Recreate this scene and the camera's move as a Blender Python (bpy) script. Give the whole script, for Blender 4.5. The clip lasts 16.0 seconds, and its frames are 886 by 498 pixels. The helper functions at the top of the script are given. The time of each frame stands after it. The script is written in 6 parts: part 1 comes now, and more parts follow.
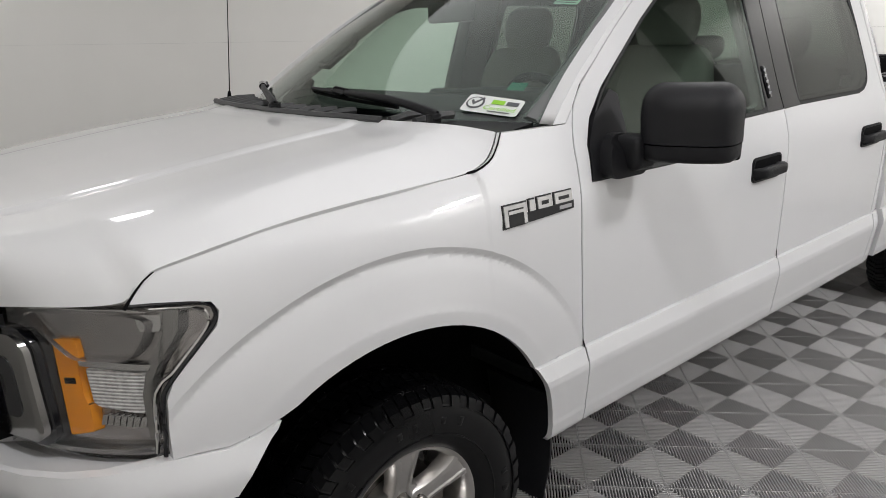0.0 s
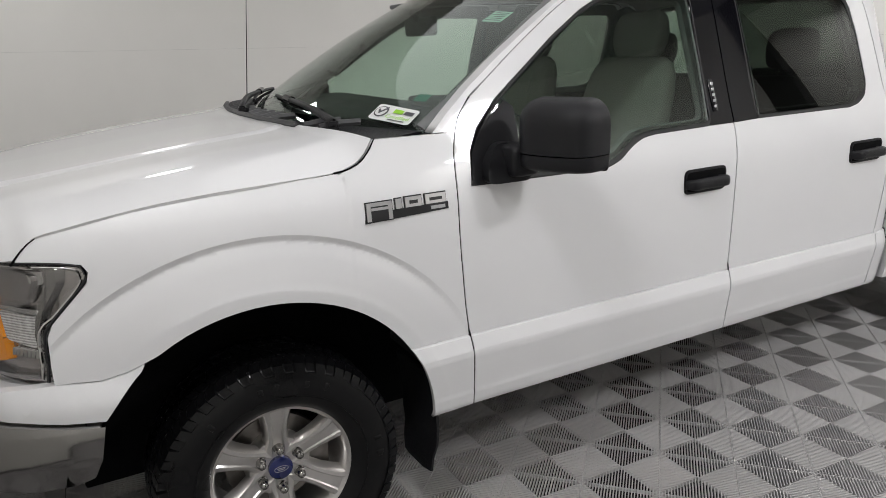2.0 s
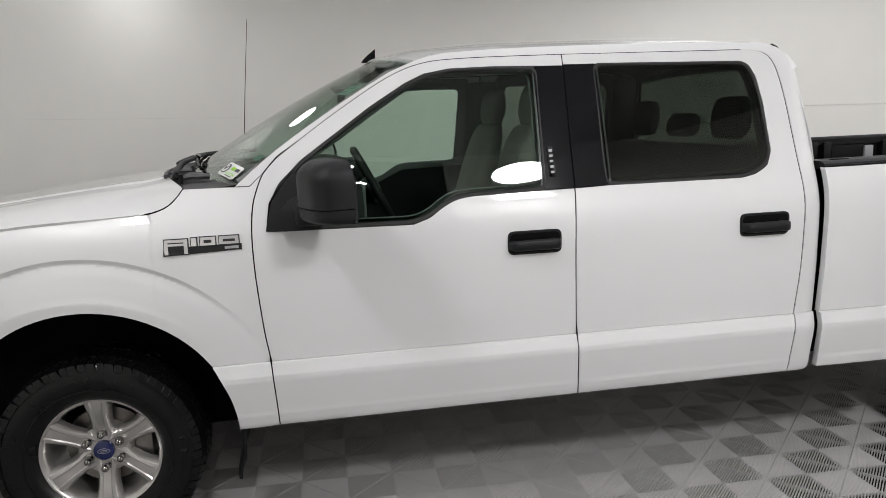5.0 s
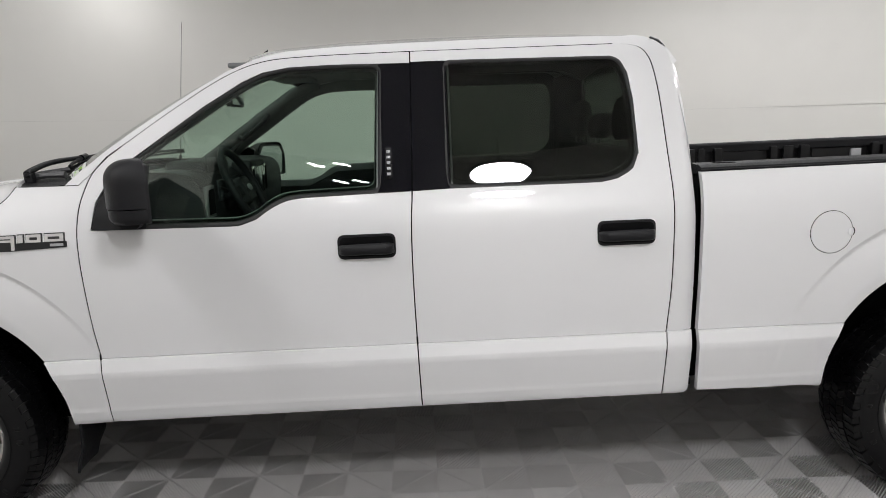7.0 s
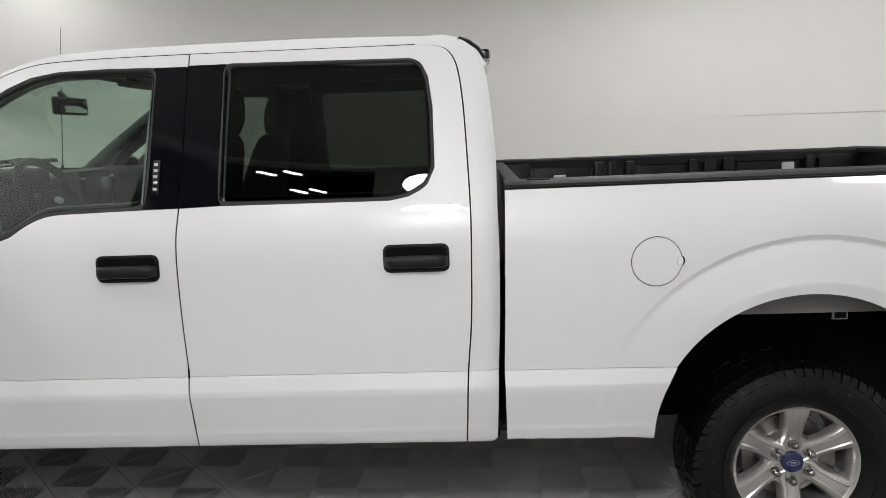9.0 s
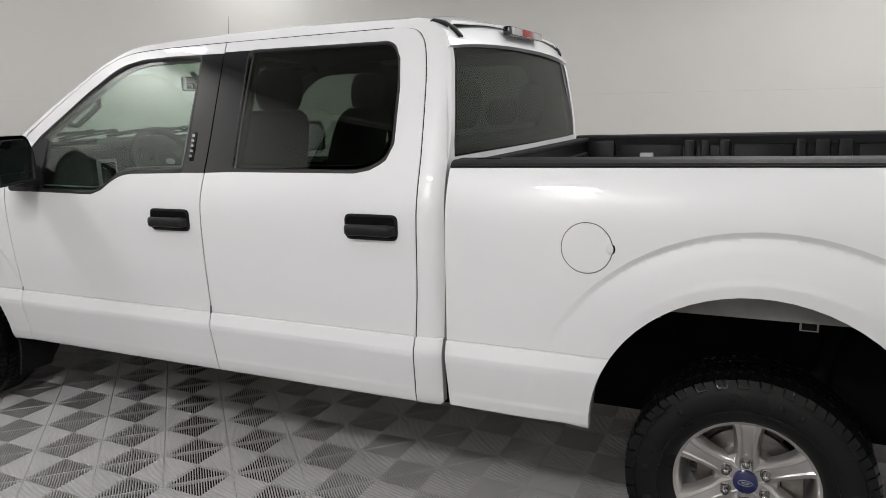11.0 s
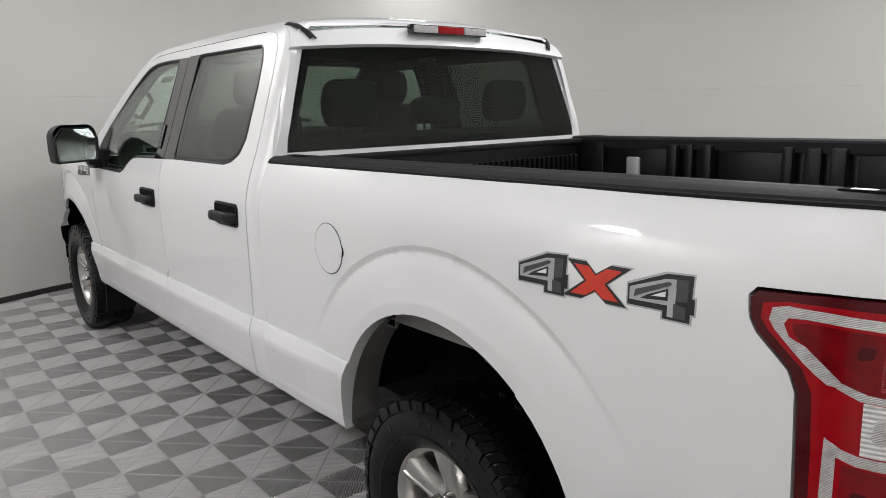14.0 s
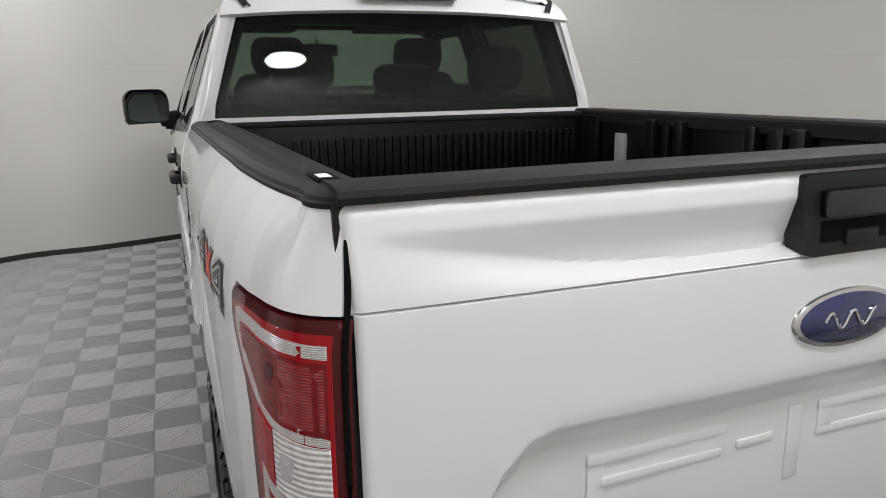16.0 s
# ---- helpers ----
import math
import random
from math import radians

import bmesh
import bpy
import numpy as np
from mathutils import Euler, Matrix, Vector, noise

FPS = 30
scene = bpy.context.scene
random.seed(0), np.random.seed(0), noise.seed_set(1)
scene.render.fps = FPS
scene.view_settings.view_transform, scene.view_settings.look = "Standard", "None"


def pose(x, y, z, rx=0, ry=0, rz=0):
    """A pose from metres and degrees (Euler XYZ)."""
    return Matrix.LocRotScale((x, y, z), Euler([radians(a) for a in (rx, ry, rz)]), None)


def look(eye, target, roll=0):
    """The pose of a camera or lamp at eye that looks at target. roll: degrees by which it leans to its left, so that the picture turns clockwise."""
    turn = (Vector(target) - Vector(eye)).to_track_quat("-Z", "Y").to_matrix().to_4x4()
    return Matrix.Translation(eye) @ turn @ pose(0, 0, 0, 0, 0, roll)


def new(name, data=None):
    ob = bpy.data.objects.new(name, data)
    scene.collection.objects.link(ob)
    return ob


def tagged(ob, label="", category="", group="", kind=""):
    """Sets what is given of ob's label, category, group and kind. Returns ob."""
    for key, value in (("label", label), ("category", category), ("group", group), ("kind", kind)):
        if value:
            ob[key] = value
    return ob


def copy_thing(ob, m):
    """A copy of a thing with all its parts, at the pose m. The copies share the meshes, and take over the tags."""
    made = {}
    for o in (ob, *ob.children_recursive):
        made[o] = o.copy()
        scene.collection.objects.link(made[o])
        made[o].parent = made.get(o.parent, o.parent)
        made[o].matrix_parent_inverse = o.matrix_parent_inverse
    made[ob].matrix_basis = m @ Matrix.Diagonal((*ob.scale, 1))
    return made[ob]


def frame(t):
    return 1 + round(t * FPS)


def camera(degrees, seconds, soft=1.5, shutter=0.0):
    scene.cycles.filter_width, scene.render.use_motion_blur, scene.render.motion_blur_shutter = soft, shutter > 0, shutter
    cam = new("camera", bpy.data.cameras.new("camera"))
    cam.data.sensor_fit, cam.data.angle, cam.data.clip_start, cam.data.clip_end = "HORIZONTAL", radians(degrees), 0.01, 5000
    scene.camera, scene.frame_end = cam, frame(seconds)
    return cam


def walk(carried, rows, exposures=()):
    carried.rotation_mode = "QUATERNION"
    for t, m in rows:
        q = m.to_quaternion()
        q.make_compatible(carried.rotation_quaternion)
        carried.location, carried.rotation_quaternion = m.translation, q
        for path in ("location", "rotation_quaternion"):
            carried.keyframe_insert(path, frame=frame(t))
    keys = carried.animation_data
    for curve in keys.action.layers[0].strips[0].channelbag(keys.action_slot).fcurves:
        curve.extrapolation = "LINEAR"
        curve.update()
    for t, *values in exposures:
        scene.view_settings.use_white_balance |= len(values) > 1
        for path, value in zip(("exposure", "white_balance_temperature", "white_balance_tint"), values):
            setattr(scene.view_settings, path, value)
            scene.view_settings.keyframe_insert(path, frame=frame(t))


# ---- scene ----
cam = camera(64.0, 16.0, soft=0.7)
PATH = [
    (0, (-0.894, -2.167, 1.563), (0.337, -0.692, 1.008), -1.40),
    (0.5, (-0.803, -2.305, 1.565), (0.388, -0.799, 1.008), -1.38),
    (1, (-0.689, -2.460, 1.587), (0.433, -0.902, 1.029), -1.35),
    (1.5, (-0.554, -2.662, 1.604), (0.463, -1.033, 1.044), -1.31),
    (2, (-0.412, -2.798, 1.598), (0.490, -1.099, 1.049), -1.28),
    (2.5, (-0.249, -2.929, 1.605), (0.601, -1.182, 1.130), -1.27),
    (3, (-0.042, -3.088, 1.598), (0.799, -1.316, 1.207), -1.27),
    (3.2, (0.042, -3.167, 1.604), (0.850, -1.377, 1.224), -1.17),
    (5.3, (1.042, -3.563, 1.575), (1.322, -1.617, 1.212), -1.19),
    (5.5, (1.150, -3.569, 1.577), (1.409, -1.619, 1.215), -1.19),
    (6, (1.423, -3.627, 1.559), (1.643, -1.672, 1.200), -1.29),
    (6.5, (1.675, -3.631, 1.550), (1.804, -1.668, 1.189), -1.28),
    (7, (1.889, -3.558, 1.544), (1.952, -1.590, 1.194), -1.28),
    (7.5, (2.146, -3.450, 1.549), (2.146, -1.478, 1.211), -1.18),
    (8, (2.376, -3.327, 1.557), (2.346, -1.354, 1.230), -1.18),
    (8.5, (2.603, -3.300, 1.557), (2.578, -1.327, 1.233), -1.08),
    (9, (2.853, -3.250, 1.534), (2.768, -1.278, 1.208), -1.08),
    (9.5, (3.124, -3.217, 1.535), (2.865, -1.266, 1.179), -1.09),
    (10, (3.442, -3.243, 1.542), (2.938, -1.344, 1.166), -0.91),
    (10.2, (3.543, -3.242, 1.546), (2.993, -1.357, 1.164), -0.92),
    (12.3, (4.657, -2.774, 1.585), (3.430, -1.252, 1.164), -0.90),
    (12.5, (4.747, -2.727, 1.587), (3.504, -1.217, 1.168), -0.91),
    (13, (4.974, -2.519, 1.575), (3.619, -1.110, 1.155), -0.86),
    (13.5, (5.143, -2.304, 1.576), (3.698, -0.987, 1.155), -0.81),
    (14, (5.382, -2.075, 1.566), (3.876, -0.826, 1.150), -0.75),
    (14.5, (5.531, -1.819, 1.549), (3.958, -0.658, 1.127), -0.69),
    (15, (5.669, -1.571, 1.545), (4.049, -0.487, 1.095), -0.63),
    (15.5, (5.829, -1.288, 1.548), (4.131, -0.343, 1.073), -0.60),
    (16, (5.889, -0.994, 1.549), (4.081, -0.294, 1.058), -0.63),
]
walk(cam, [(t, look(eye, target, roll)) for t, eye, target, roll in PATH], [(0.0, 0.0), (14.5, 0.0), (15.5, -0.1), (16.0, -0.12)])

# ---- light ----
world = bpy.data.worlds.new("world")
scene.world = world
world.use_nodes = True
world.node_tree.nodes["Background"].inputs[0].default_value = (0.9, 0.92, 0.95, 1)
world.node_tree.nodes["Background"].inputs[1].default_value = 0.02
ROOM = (2.25, -0.05)      # centre of the round booth
RADIUS = 3.95
HEIGHT = 3.6


def disk_lamp(name, place, target, size, watts, colour=(1.005, 1.0, 1.02)):
    data = bpy.data.lights.new(name, "AREA")
    data.shape, data.size, data.energy, data.color = "DISK", size, watts, colour
    ob = new(name, data)
    ob.matrix_world = look(place, target)
    return ob


def striped(name, light, dark, period, rough=0.15, metal=0.0):
    """Moulded lens with fine level lines across it."""
    m = material(name, light, rough, metal=metal, coat=1.0, vary=0.1, scale=50)
    nt = m.node_tree
    b = nt.nodes["Principled BSDF"]
    co = nt.nodes.new("ShaderNodeTexCoord")
    w = nt.nodes.new("ShaderNodeTexWave")
    w.bands_direction = "Z"
    w.inputs["Scale"].default_value = 0.314 / period
    w.inputs["Distortion"].default_value = 0.0
    nt.links.new(co.outputs["Object"], w.inputs["Vector"])
    spots = nt.nodes.new("ShaderNodeTexNoise")
    spots.inputs["Scale"].default_value = 90
    nt.links.new(co.outputs["Object"], spots.inputs["Vector"])
    mul = nt.nodes.new("ShaderNodeMath")
    mul.operation = "MULTIPLY_ADD"
    mul.inputs[1].default_value, mul.inputs[2].default_value = 0.9, -0.12
    nt.links.new(spots.outputs["Fac"], mul.inputs[0])
    add = nt.nodes.new("ShaderNodeMath")
    add.operation = "MULTIPLY_ADD"
    add.use_clamp = True
    add.inputs[1].default_value = 0.62
    nt.links.new(w.outputs["Fac"], add.inputs[0])
    nt.links.new(mul.outputs[0], add.inputs[2])
    mix = nt.nodes.new("ShaderNodeMix")
    mix.data_type = "RGBA"
    mix.inputs[6].default_value, mix.inputs[7].default_value = (*dark, 1), (*light, 1)
    nt.links.new(add.outputs[0], mix.inputs[0])
    nt.links.new(mix.outputs[2], b.inputs["Base Color"])
    bp = nt.nodes.new("ShaderNodeBump")
    bp.inputs["Strength"].default_value, bp.inputs["Distance"].default_value = 0.6, 0.002
    nt.links.new(w.outputs["Fac"], bp.inputs["Height"])
    nt.links.new(bp.outputs[0], b.inputs["Normal"])
    return m


# ---- materials ----
def material(name, colour, rough=0.5, metal=0.0, coat=0.0, bump=0.0, scale=40.0, vary=0.08, spec=0.5, fine=400.0, coat_rough=0.03):
    """Plain surface with colour variation at two scales and a fine relief."""
    m = bpy.data.materials.new(name)
    m.use_nodes = True
    nt = m.node_tree
    b = nt.nodes["Principled BSDF"]
    b.inputs["Roughness"].default_value = rough
    b.inputs["Metallic"].default_value = metal
    b.inputs["Coat Weight"].default_value = coat
    b.inputs["Coat Roughness"].default_value = coat_rough
    b.inputs["Coat IOR"].default_value = 1.45
    b.inputs["Specular IOR Level"].default_value = spec
    co = nt.nodes.new("ShaderNodeTexCoord")
    n1 = nt.nodes.new("ShaderNodeTexNoise")
    n1.inputs["Scale"].default_value = scale
    n1.inputs["Detail"].default_value = 6
    n2 = nt.nodes.new("ShaderNodeTexNoise")
    n2.inputs["Scale"].default_value = scale / 12
    for n in (n1, n2):
        nt.links.new(co.outputs["Object"], n.inputs["Vector"])
    mid = nt.nodes.new("ShaderNodeMath")
    mid.operation = "ADD"
    nt.links.new(n1.outputs["Fac"], mid.inputs[0])
    nt.links.new(n2.outputs["Fac"], mid.inputs[1])
    ramp = nt.nodes.new("ShaderNodeMapRange")
    ramp.inputs["From Min"].default_value, ramp.inputs["From Max"].default_value = 0.6, 1.4
    ramp.inputs["To Min"].default_value, ramp.inputs["To Max"].default_value = 1 - vary, 1 + vary
    nt.links.new(mid.outputs[0], ramp.inputs["Value"])
    mix = nt.nodes.new("ShaderNodeVectorMath")
    mix.operation = "SCALE"
    mix.inputs[0].default_value = colour
    nt.links.new(ramp.outputs[0], mix.inputs["Scale"])
    nt.links.new(mix.outputs[0], b.inputs["Base Color"])
    r2 = nt.nodes.new("ShaderNodeMapRange")
    r2.inputs["From Min"].default_value, r2.inputs["From Max"].default_value = 0.3, 0.7
    r2.inputs["To Min"].default_value, r2.inputs["To Max"].default_value = rough * 0.88, min(1, rough * 1.12)
    nt.links.new(n2.outputs["Fac"], r2.inputs["Value"])
    nt.links.new(r2.outputs[0], b.inputs["Roughness"])
    if bump:
        n3 = nt.nodes.new("ShaderNodeTexNoise")
        n3.inputs["Scale"].default_value = fine
        n3.inputs["Detail"].default_value = 3
        nt.links.new(co.outputs["Object"], n3.inputs["Vector"])
        bp = nt.nodes.new("ShaderNodeBump")
        bp.inputs["Strength"].default_value = bump
        bp.inputs["Distance"].default_value = 0.002
        nt.links.new(n3.outputs["Fac"], bp.inputs["Height"])
        nt.links.new(bp.outputs[0], b.inputs["Normal"])
    return m


def glass(name, tint, gloss=1.0, rough=0.0):
    m = bpy.data.materials.new(name)
    m.use_nodes = True
    nt = m.node_tree
    nt.nodes.remove(nt.nodes["Principled BSDF"])
    tr = nt.nodes.new("ShaderNodeBsdfTransparent")
    tr.inputs[0].default_value = (*tint, 1)
    gl = nt.nodes.new("ShaderNodeBsdfGlossy")
    gl.inputs["Color"].default_value = (gloss, gloss, gloss, 1)
    gl.inputs["Roughness"].default_value = rough
    lw = nt.nodes.new("ShaderNodeLayerWeight")
    lw.inputs["Blend"].default_value = 0.5
    po = nt.nodes.new("ShaderNodeMath")
    po.operation = "POWER"
    po.inputs[1].default_value = 5.0
    nt.links.new(lw.outputs["Facing"], po.inputs[0])
    fr = nt.nodes.new("ShaderNodeMath")
    fr.operation = "MULTIPLY_ADD"
    fr.inputs[1].default_value, fr.inputs[2].default_value = 0.92, 0.055
    nt.links.new(po.outputs[0], fr.inputs[0])
    mx = nt.nodes.new("ShaderNodeMixShader")
    nt.links.new(fr.outputs[0], mx.inputs[0])
    nt.links.new(tr.outputs[0], mx.inputs[1])
    nt.links.new(gl.outputs[0], mx.inputs[2])
    nt.links.new(mx.outputs[0], nt.nodes["Material Output"].inputs[0])
    return m


PAINT = material("white_paint", (0.74, 0.74, 0.745), 0.42, coat=1.0, vary=0.012, scale=6, coat_rough=0.04)
UNDER = material("underbody_black", (0.0035, 0.0035, 0.004), 0.85, bump=0.3, vary=0.3, spec=0.1)
PLASTIC = material("grained_black_plastic", (0.008, 0.008, 0.0095), 0.45, spec=0.3, bump=0.35, fine=900, vary=0.12)
GLOSSBLACK = material("gloss_black", (0.004, 0.004, 0.006), 0.07, coat=0.3, vary=0.1)
RUBBER = material("tyre_rubber", (0.003, 0.003, 0.0034), 0.30, spec=0.36, bump=0.12, fine=250, vary=0.25)
SEAL = material("rubber_seal", (0.014, 0.014, 0.014), 0.6, vary=0.15)
ALLOY = material("silver_alloy", (0.62, 0.60, 0.58), 0.30, metal=0.85, coat=0.3, vary=0.06, scale=25)
STEEL = material("dull_steel", (0.30, 0.28, 0.26), 0.42, metal=0.9, bump=0.2, vary=0.25)
CHROME = material("chrome", (0.62, 0.61, 0.60), 0.10, metal=1.0, vary=0.05)
BUMPER = material("brushed_chrome_bumper", (0.33, 0.32, 0.31), 0.14, metal=1.0, vary=0.06, scale=15)
LINER = material("ribbed_bed_liner", (0.004, 0.004, 0.0045), 0.32, spec=0.28, bump=0.6, fine=160, vary=0.2)
CAP = material("bed_rail_plastic", (0.013, 0.013, 0.0142), 0.55, spec=0.16, bump=0.4, fine=700, vary=0.12, scale=15)
TRIM = material("interior_dark_trim", (0.014, 0.0145, 0.016), 0.6, bump=0.3, fine=600)
TRIMGREY = material("interior_grey_trim", (0.16, 0.165, 0.165), 0.7, bump=0.2, fine=600)
SEATCLOTH = material("grey_seat_cloth", (0.27, 0.262, 0.245), 0.9, bump=0.5, fine=1200, vary=0.12)
# seat cloth darkened for the shade behind the tinted rear glass
SHADEDCLOTH = material("shaded_seat_cloth", (0.085, 0.083, 0.08), 0.9, bump=0.5, fine=1200, vary=0.12)
HEADLINER = material("headliner_cloth", (0.28, 0.28, 0.275), 0.95, bump=0.4, fine=900)
GLASSCLEAR = glass("green_tinted_glass", (0.86, 0.93, 0.885), 0.9)
GLASSDARK = glass("dark_privacy_glass", (0.42, 0.45, 0.42), 0.9)
GLASSREAR = glass("dark_rear_glass", (0.46, 0.51, 0.47), 0.42)
LENSCLEAR = glass("clear_lens", (0.9, 0.9, 0.9))
RED = material("red_lens", (0.30, 0.001, 0.005), 0.2, spec=0.2, coat=0.35, vary=0.12, scale=60)
LENSRED = material("deep_red_lens", (0.18, 0.0005, 0.003), 0.15, spec=0.2, coat=0.35, vary=0.45, scale=45)
REDPANEL = striped("ribbed_red_lens", (0.30, 0.001, 0.004), (0.17, 0.0005, 0.002), 0.004, 0.2)
DARKRED = material("dark_red_lens", (0.060, 0.001, 0.003), 0.2, spec=0.2, coat=0.3, vary=0.12)
WHITELENS = striped("fine_ribbed_clear_lens", (0.62, 0.60, 0.60), (0.30, 0.26, 0.26), 0.0028)
BEAM = striped("ribbed_beam_reflector", (0.85, 0.83, 0.82), (0.20, 0.19, 0.18), 0.0075, 0.25)
REVERSELENS = striped("broad_ribbed_clear_lens", (0.80, 0.78, 0.78), (0.34, 0.31, 0.31), 0.0085)
AMBER = material("amber_lens", (0.98, 0.34, 0.004), 0.4, spec=0.3, coat=0.25, vary=0.12, scale=60)
REFLECTOR = material("lamp_reflector", (0.40, 0.375, 0.36), 0.2, metal=0.85, vary=0.15, scale=30)
BADGE = material("satin_badge_chrome", (0.72, 0.71, 0.70), 0.2, metal=0.5, vary=0.08)
BLUE = material("badge_blue", (0.007, 0.013, 0.085), 0.25, coat=1.0, vary=0.1)
DECALBLACK = material("decal_black", (0.012, 0.012, 0.013), 0.45)
DECALGREY = material("decal_grey", (0.055, 0.056, 0.06), 0.4)
DECALSILVER = material("decal_silver", (0.42, 0.42, 0.43), 0.4, metal=0.3)
DECALRED = material("decal_red", (0.55, 0.035, 0.015), 0.45)
PAPER = material("paper_white", (0.78, 0.80, 0.78), 0.7, vary=0.03)
PAPERGREEN = material("paper_pale_green", (0.46, 0.72, 0.60), 0.7, vary=0.05)
TICKETGREEN = material("ticket_green", (0.01, 0.17, 0.11), 0.6)
INKGREEN = material("ink_green", (0.30, 0.62, 0.04), 0.6)
INKGREY = material("ink_grey", (0.10, 0.10, 0.11), 0.6)
WALL = material("booth_wall_paint", (0.73, 0.718, 0.68), 0.5, bump=0.08, fine=120, vary=0.025, scale=3)
# near-black albedo stands for the hall being unlit
HALL = material("unlit_hall_dark", (0.035, 0.034, 0.034), 0.8, vary=0.1, scale=4)
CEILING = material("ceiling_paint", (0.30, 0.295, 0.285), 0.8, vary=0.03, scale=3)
SKIRT = material("dark_base_trim", (0.035, 0.030, 0.030), 0.5, vary=0.2)
TILE = material("grey_floor_plastic", (0.45, 0.44, 0.435), 0.42, bump=0.1, fine=300, vary=0.10, scale=8, spec=0.4)
LAMPGREY = material("lamp_bowl_grey", (0.36, 0.34, 0.33), 0.22, metal=0.8, vary=0.15, scale=30)
PRIMER = material("grey_primed_steel", (0.17, 0.165, 0.16), 0.6, bump=0.2, vary=0.25, scale=20)
TILEBASE = material("dark_floor_base", (0.004, 0.004, 0.0045), 0.9, vary=0.2)
MIRROR = material("mirror_glass", (0.45, 0.47, 0.47), 0.02, metal=1.0, vary=0.01)
SCREEN = material("dark_screen", (0.06, 0.065, 0.07), 0.15, coat=0.5)


# ---- mesh helpers ----
def part(name, bm, mat, parent=None, label="", smooth=True):
    """Links a bmesh as one mesh object under its parent."""
    me = bpy.data.meshes.new(name)
    if smooth:
        for f in bm.faces:
            f.smooth = True
    if parent is not None:
        # the truck's tail leans: its top edge lies further forward than its foot
        for v in bm.verts:
            if v.co.x > 4.93:
                v.co.x += lerp(v.co.x, ((4.93, 0.0), (5.06, 1.0))) * lerp(abs(v.co.y), ((0.0, 0.35), (0.45, 0.7), (0.78, 1.0))) * lerp(v.co.z, ((0.95, 0.020), (1.19, 0.015), (1.335, -0.006)))
    bm.normal_update()
    bm.to_mesh(me)
    bm.free()
    me.materials.append(mat)
    ob = new(name, me)
    if parent is not None:
        ob.parent = parent
    if label:
        ob["label"] = label
    return ob


def sharpen(bm, degrees=32):
    lim = math.radians(degrees)
    for e in bm.edges:
        if len(e.link_faces) != 2 or e.calc_face_angle(0) > lim:
            e.smooth = False


def box(bm, x0, x1, y0, y1, z0, z1, bevel=0.0, seg=2, m=None):
    r = bmesh.ops.create_cube(bm, size=1)
    vs = r["verts"]
    bmesh.ops.scale(bm, vec=(x1 - x0, y1 - y0, z1 - z0), verts=vs)
    bmesh.ops.translate(bm, vec=((x0 + x1) / 2, (y0 + y1) / 2, (z0 + z1) / 2), verts=vs)
    if m is not None:
        bmesh.ops.transform(bm, matrix=m, verts=vs)
    if bevel:
        es = list({e for v in vs for e in v.link_edges})
        bmesh.ops.bevel(bm, geom=es, offset=bevel, segments=seg, profile=0.6, affect="EDGES")
    return vs


def boxes(*rows, bevel=0.0, seg=2):
    bm = bmesh.new()
    for r in rows:
        box(bm, *r, bevel=bevel, seg=seg)
    sharpen(bm)
    return bm


def spline(points, n=8):
    """Smooth open curve through 2D or 3D points."""
    p = [Vector(q) for q in points]
    out = []
    for i in range(len(p) - 1):
        a, b, c, d = p[max(i - 1, 0)], p[i], p[i + 1], p[min(i + 2, len(p) - 1)]
        for k in range(n):
            t = k / n
            out.append(0.5 * ((2 * b) + (c - a) * t + (2 * a - 5 * b + 4 * c - d) * t * t + (3 * b - a - 3 * c + d) * t ** 3))
    out.append(p[-1])
    return out


def loft(rows, closed=False):
    """A surface through rows of points, all of one length."""
    bm = bmesh.new()
    g = [[bm.verts.new(q) for q in r] for r in rows]
    for a, b in zip(g, g[1:]):
        n = len(a)
        for i in range(n if closed else n - 1):
            bm.faces.new((a[i], a[(i + 1) % n], b[(i + 1) % n], b[i]))
    bmesh.ops.recalc_face_normals(bm, faces=bm.faces)
    return bm


def thicken(bm, t):
    bmesh.ops.recalc_face_normals(bm, faces=bm.faces)
    bmesh.ops.solidify(bm, geom=bm.faces[:], thickness=t)
    sharpen(bm, 40)
    return bm


def prism(outline, axis, a, b):
    """A flat outline drawn out between a and b along an axis; the outline holds the other two coordinates in order."""
    bm = bmesh.new()
    def at(p, v):
        q = list(p)
        q.insert(axis, v)
        return q
    lo = [bm.verts.new(at(p, a)) for p in outline]
    hi = [bm.verts.new(at(p, b)) for p in outline]
    bm.faces.new(lo)
    bm.faces.new(hi[::-1])
    n = len(lo)
    for i in range(n):
        bm.faces.new((lo[i], hi[i], hi[(i + 1) % n], lo[(i + 1) % n]))
    bmesh.ops.recalc_face_normals(bm, faces=bm.faces)
    sharpen(bm, 35)
    return bm


def rounded(outline, r, n=4):
    """The outline with its corners rounded."""
    out = []
    m = len(outline)
    for i in range(m):
        p, a, b = Vector(outline[i]), Vector(outline[i - 1]), Vector(outline[(i + 1) % m])
        u, v = a - p, b - p
        d = min(r, u.length * 0.45, v.length * 0.45)
        s, e = p + u.normalized() * d, p + v.normalized() * d
        for k in range(n + 1):
            t = k / n
            out.append(tuple((1 - t) ** 2 * s + 2 * t * (1 - t) * p + t * t * e))
    return out


